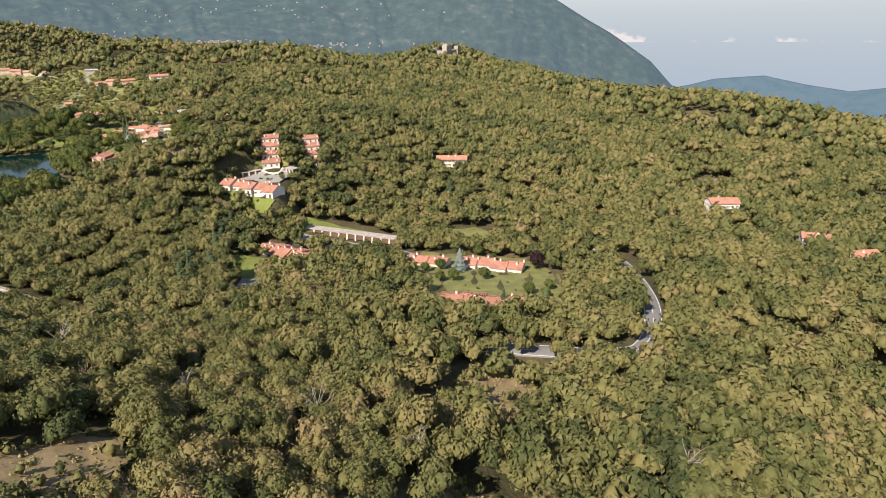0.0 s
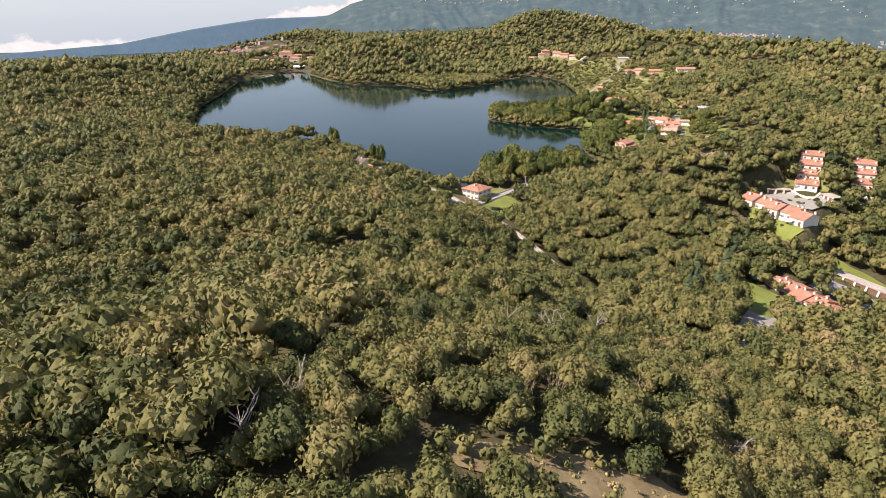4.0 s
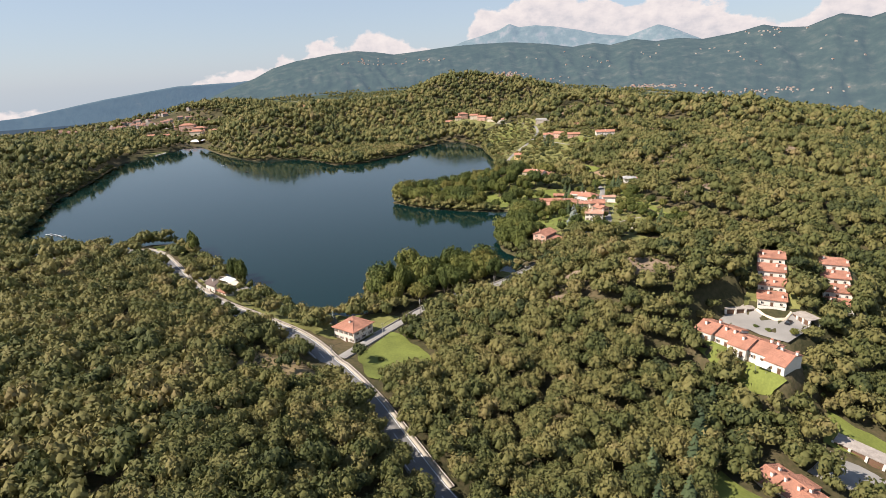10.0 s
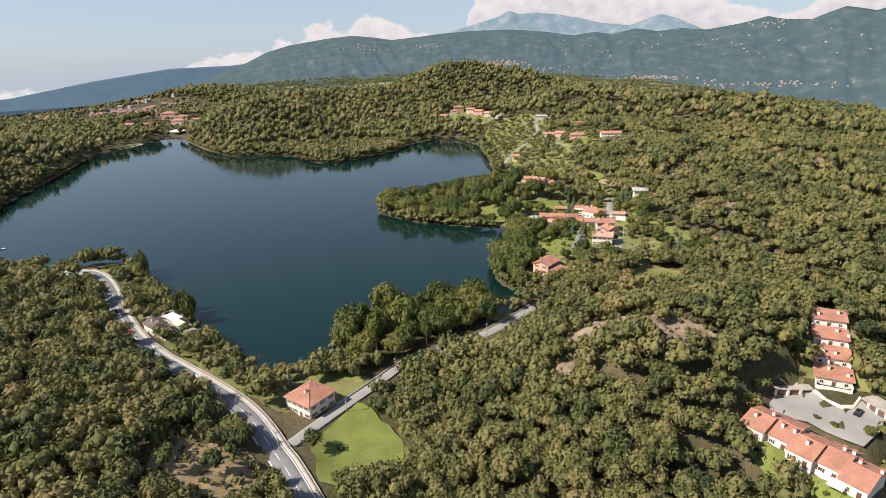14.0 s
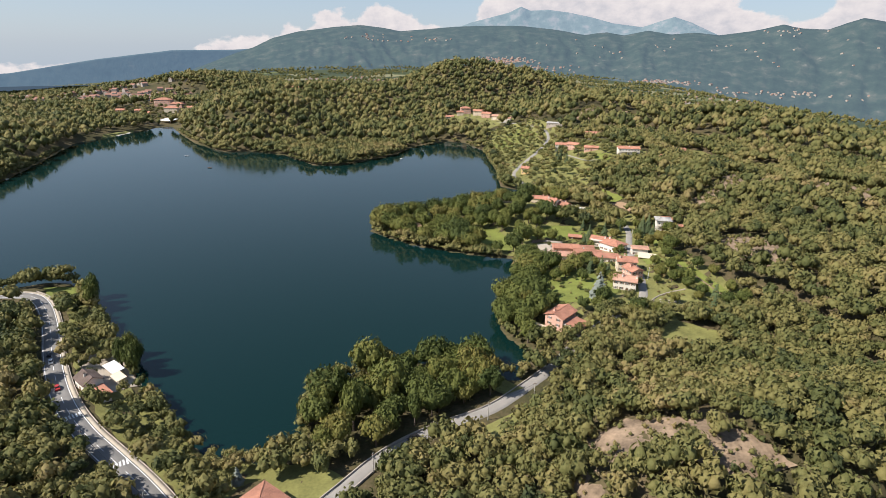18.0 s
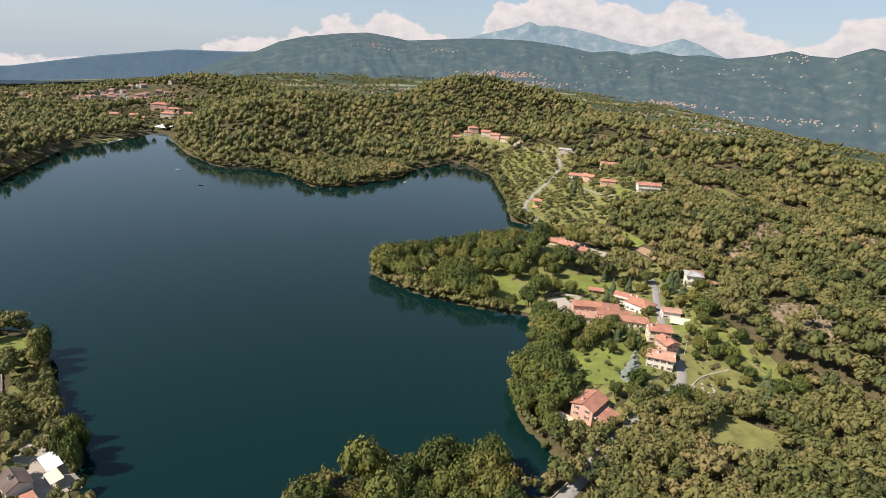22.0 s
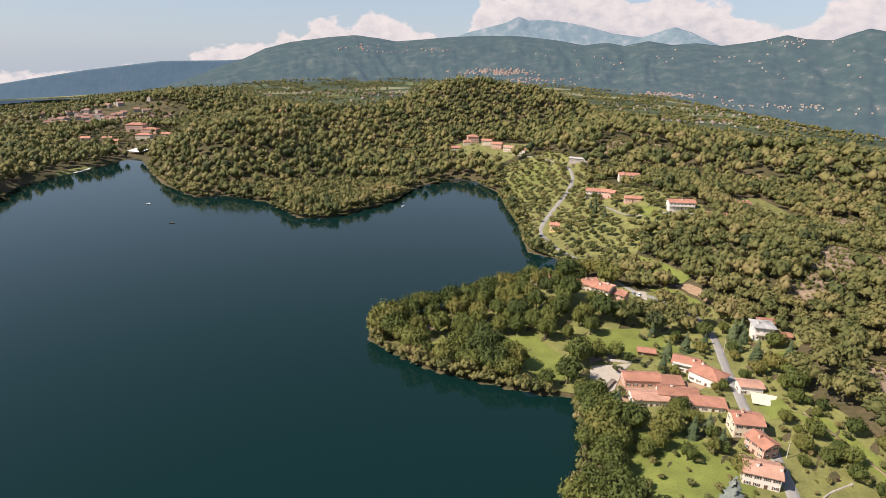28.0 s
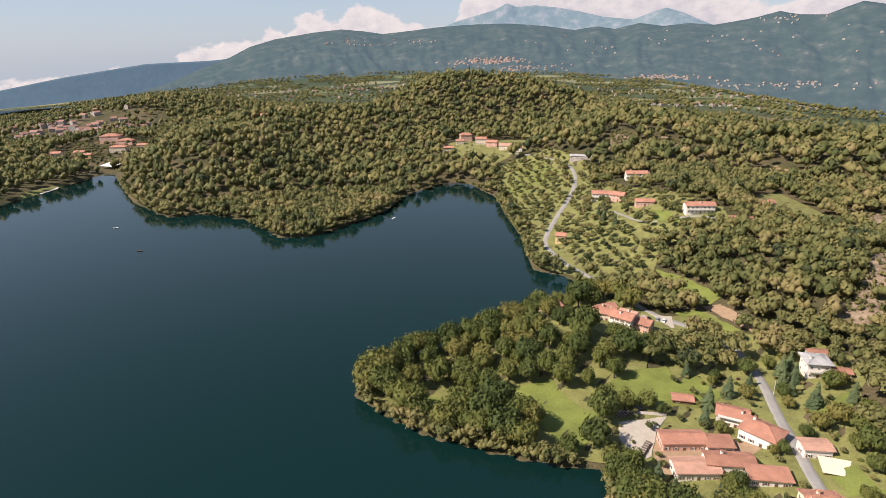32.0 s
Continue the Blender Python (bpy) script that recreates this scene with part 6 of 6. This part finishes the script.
forest("woodland", q, rng_t.uniform(3.3, 5.8, len(q)), NEAR_T, LEAF, "oak and chestnut wood round the shore, olive green", seed=4, stand=0.7)
p = scatter(-640, 720, -420, 900, 8.4, 102)
d = path_distance(p)
p = p[(d >= 215) & (d < 640) & (p[:, 1] > -270 - 0.35 * np.abs(p[:, 0])) & clear_of(p, 4.0)]
d = path_distance(p)
q = p[d < 330]
forest("woodland", q, rng_t.uniform(4.2, 6.8, len(q)), EDGE_T, LEAF, "oak wood on the slopes above the village, olive green", seed=14)
p = p[d >= 330]
forest("woodland", p, rng_t.uniform(4.2, 6.8, len(p)), MID_T, LEAF, "wooded hillsides round the lake, olive green", seed=2)
p = scatter(-1300, 2100, -300, 2050, 13.2, 103)
d = path_distance(p)
az = np.degrees(np.arctan2(p[:, 0], p[:, 1] + 250))
p = p[(d >= 640) & (np.abs(az - 10) < 78) & (np.hypot(p[:, 0] * 0.9, p[:, 1] - 300) < 1600 - 230 * smooth(0, 14, az) + 500 * smooth(44, 54, az)) & clear_of(p, 5.0)]
forest("woodland", p, rng_t.uniform(6.6, 9.8, len(p)), FAR_T, LEAF, "distant wooded hills, olive green", seed=3)

p = scatter(-2300, 1900, 1100, 3900, 21.0, 105)
d = np.hypot(p[:, 0] * 0.9, p[:, 1] - 300)
az = np.degrees(np.arctan2(p[:, 0], p[:, 1] + 250))
belts = np.array([noise.fractal(Vector((a * 0.006, b * 0.009, 2.0)), 0.8, 2.0, 3) for a, b in p])
p = p[((d > 1560 - 230 * smooth(0, 14, az)) | inside(p[:, 0], p[:, 1], TOWN_PLOT)) & (d < 3600) & (belts > 0.02 - 0.2 * smooth(-5, -30, az)) & (az < 34)]
forest("tree_belts", p, rng_t.uniform(5.0, 9.0, len(p)), FAR_T, LEAF, "tree belts and copses between the fields of the plain", seed=18)

# bushes hanging over the waterline, and loose trees on meadows and between houses
rim = resample(LAKE + LAKE[:1], 2.7)
rim = rim + rng_t.uniform(-1.2, 1.2, rim.shape)
dl = shore(rim[:, 0], rim[:, 1])
rim = rim[(dl > -0.8) & (np.hypot(rim[:, 0] + 495, rim[:, 1] - 900) > 70) & (np.hypot(rim[:, 0] + 487, rim[:, 1] - 985) > 36)]
forest("waterside_bushes", rim, rng_t.uniform(1.8, 3.6, len(rim)), MID_T, LEAF, "bushes overhanging the shore all round the lake", seed=6)


def loose(poly, step, seed):
    xs, ys = [q[0] for q in poly], [q[1] for q in poly]
    p = scatter(min(xs), max(xs), min(ys), max(ys), step, seed)
    ok = inside(p[:, 0], p[:, 1], poly) & (shore(p[:, 0], p[:, 1]) > 1.0)
    for w, pts in ROADS.values():
        ok &= to_line(p[:, 0], p[:, 1], pts)[0] > w / 2 + 2.2
    for bx, by, br in BUILT:
        ok &= np.hypot(p[:, 0] - bx, p[:, 1] - by) > br + 2.0
    return p[ok]


p = np.concatenate([loose(HILLSIDE, 8.0, 21)[::2], loose(HILLSIDE, 14.0, 22), loose(HOTEL, 12.0, 23)])
forest("garden_trees", p, rng_t.uniform(1.6, 4.2, len(p)), NEAR_T, LEAF, "fruit trees, hedges and shrubs on terraced meadows", seed=7)
CLOSED = [(46, 206), (56, 232), (84, 246), (98, 266), (116, 250), (136, 264), (150, 266), (162, 250), (122, 226), (80, 218)]
p = loose(CLOSED, 5.6, 25)
hem = resample([q for q in ROADS["lane"][1] if 196 < q[1] < 266], 4.5)
hem = np.concatenate([hem + side * rng_t.uniform(2.6, 4.0, (len(hem), 1)) * np.array([0.7, -0.7]) for side in (-1, 1)])
p = np.concatenate([p, hem])
p = p[~inside(p[:, 0], p[:, 1], LOWER)]
forest("woodland", p, rng_t.uniform(2.4, 4.2, len(p)), NEAR_T, LEAF, "wood closing over the lane below the hamlet", seed=16)
p = loose(HAMLET, 6.4, 26)[::2]
forest("garden_trees", p, rng_t.uniform(0.8, 2.2, len(p)), NEAR_T, LEAF, "fruit trees and hedges in the hamlet gardens", seed=17)
p = loose(CAFE, 6.2, 24)
forest("roadside_trees", p, rng_t.uniform(1.8, 3.6, len(p)), CLOSE_T, LEAF, "shrubs and trees between road and lake", seed=8)

# ---- towns on the plain and hamlets on the mountain ----
from mathutils.bvhtree import BVHTree


def town(name, spots, label, seed, size=(9, 16), tall=(5, 10)):
    """Far houses, too many to count: walls and roofs in one mesh."""
    rng = random.Random(seed)
    v, f, mi = [], [], []
    for x, y, z in spots:
        a, b, h = rng.uniform(*size) / 2, rng.uniform(*size) / 2, rng.uniform(*tall)
        k, r = len(v), rng.uniform(0, 1.5)
        c, s = math.cos(r), math.sin(r)
        for px, py, pz in [(-a, -b, -6), (a, -b, -6), (a, b, -6), (-a, b, -6), (-a, -b, h), (a, -b, h), (a, b, h), (-a, b, h), (-a, 0, h + 3), (a, 0, h + 3)]:
            v.append((x + c * px - s * py, y + s * px + c * py, z + pz))
        f += [tuple(k + i for i in q) for q in ((0, 1, 5, 4), (1, 2, 6, 5), (2, 3, 7, 6), (3, 0, 4, 7), (4, 5, 9, 8), (6, 7, 8, 9), (5, 6, 9), (7, 4, 8))]
        mi += [0, 0, 0, 0, 1, 1, 0, 0]
    tagged(new(name, mesh_of(name, np.array(v), f, [TOWN, TOWN_ROOF], mi)), label, "town", kind="stuff")


rt = random.Random(9)


def cluster(cx, cy, rx, ry, n):
    r = []
    for _ in range(n):
        x, y = rt.gauss(cx, rx), rt.gauss(cy, ry)
        r.append((x, y, gz(x, y)))
    return r


town("town", cluster(-1080, 1500, 160, 100, 190) + cluster(-780, 1330, 90, 50, 46) + cluster(-1500, 1750, 260, 160, 130) + cluster(-900, 1900, 200, 80, 70), "dense town of pale blocks and red roofs beyond the lake", 1)
town("villages", cluster(-350, 2900, 260, 60, 60) + cluster(-900, 2700, 300, 120, 70) + cluster(700, 1900, 120, 100, 50) + cluster(1150, 2500, 300, 160, 70) + cluster(1700, 2300, 300, 90, 50) + cluster(420, 2050, 60, 60, 18), "scattered villages on the plain", 2, (6, 12))
slope = bpy.data.objects["backdrop_slopes"].data
tree_ = BVHTree.FromPolygons([v.co.copy() for v in slope.vertices], [tuple(q.vertices) for q in slope.polygons])
spots = []
for a0, e0, sa, se, n in ((5.0, -1.0, 1.7, 0.16, 150), (8.5, -1.6, 1.6, 0.15, 50), (-8, 0.9, 1.6, 0.15, 16), (-3, 0.7, 2.0, 0.15, 14), (19.5, -2.6, 1.6, 0.12, 60), (12, 0.2, 3, 0.4, 10), (22, 0.2, 4, 0.5, 10), (29, 1.8, 0.8, 0.15, 14), (36, 0.4, 4, 0.8, 10), (30, -3.2, 3, 0.15, 50), (28, 0, 4, 0.8, 8)):
    for _ in range(n):
        a, e = radians(rt.gauss(a0, sa)), radians(rt.gauss(e0, se))
        hit = tree_.ray_cast(Vector((0, 0, 130)), Vector((math.sin(a) * math.cos(e), math.cos(a) * math.cos(e), math.sin(e))))
        if hit[0]:
            spots.append(tuple(hit[0]))
town("hamlets", spots, "pale hamlets scattered over the mountain side", 3, (7, 15), (2.5, 4.5))
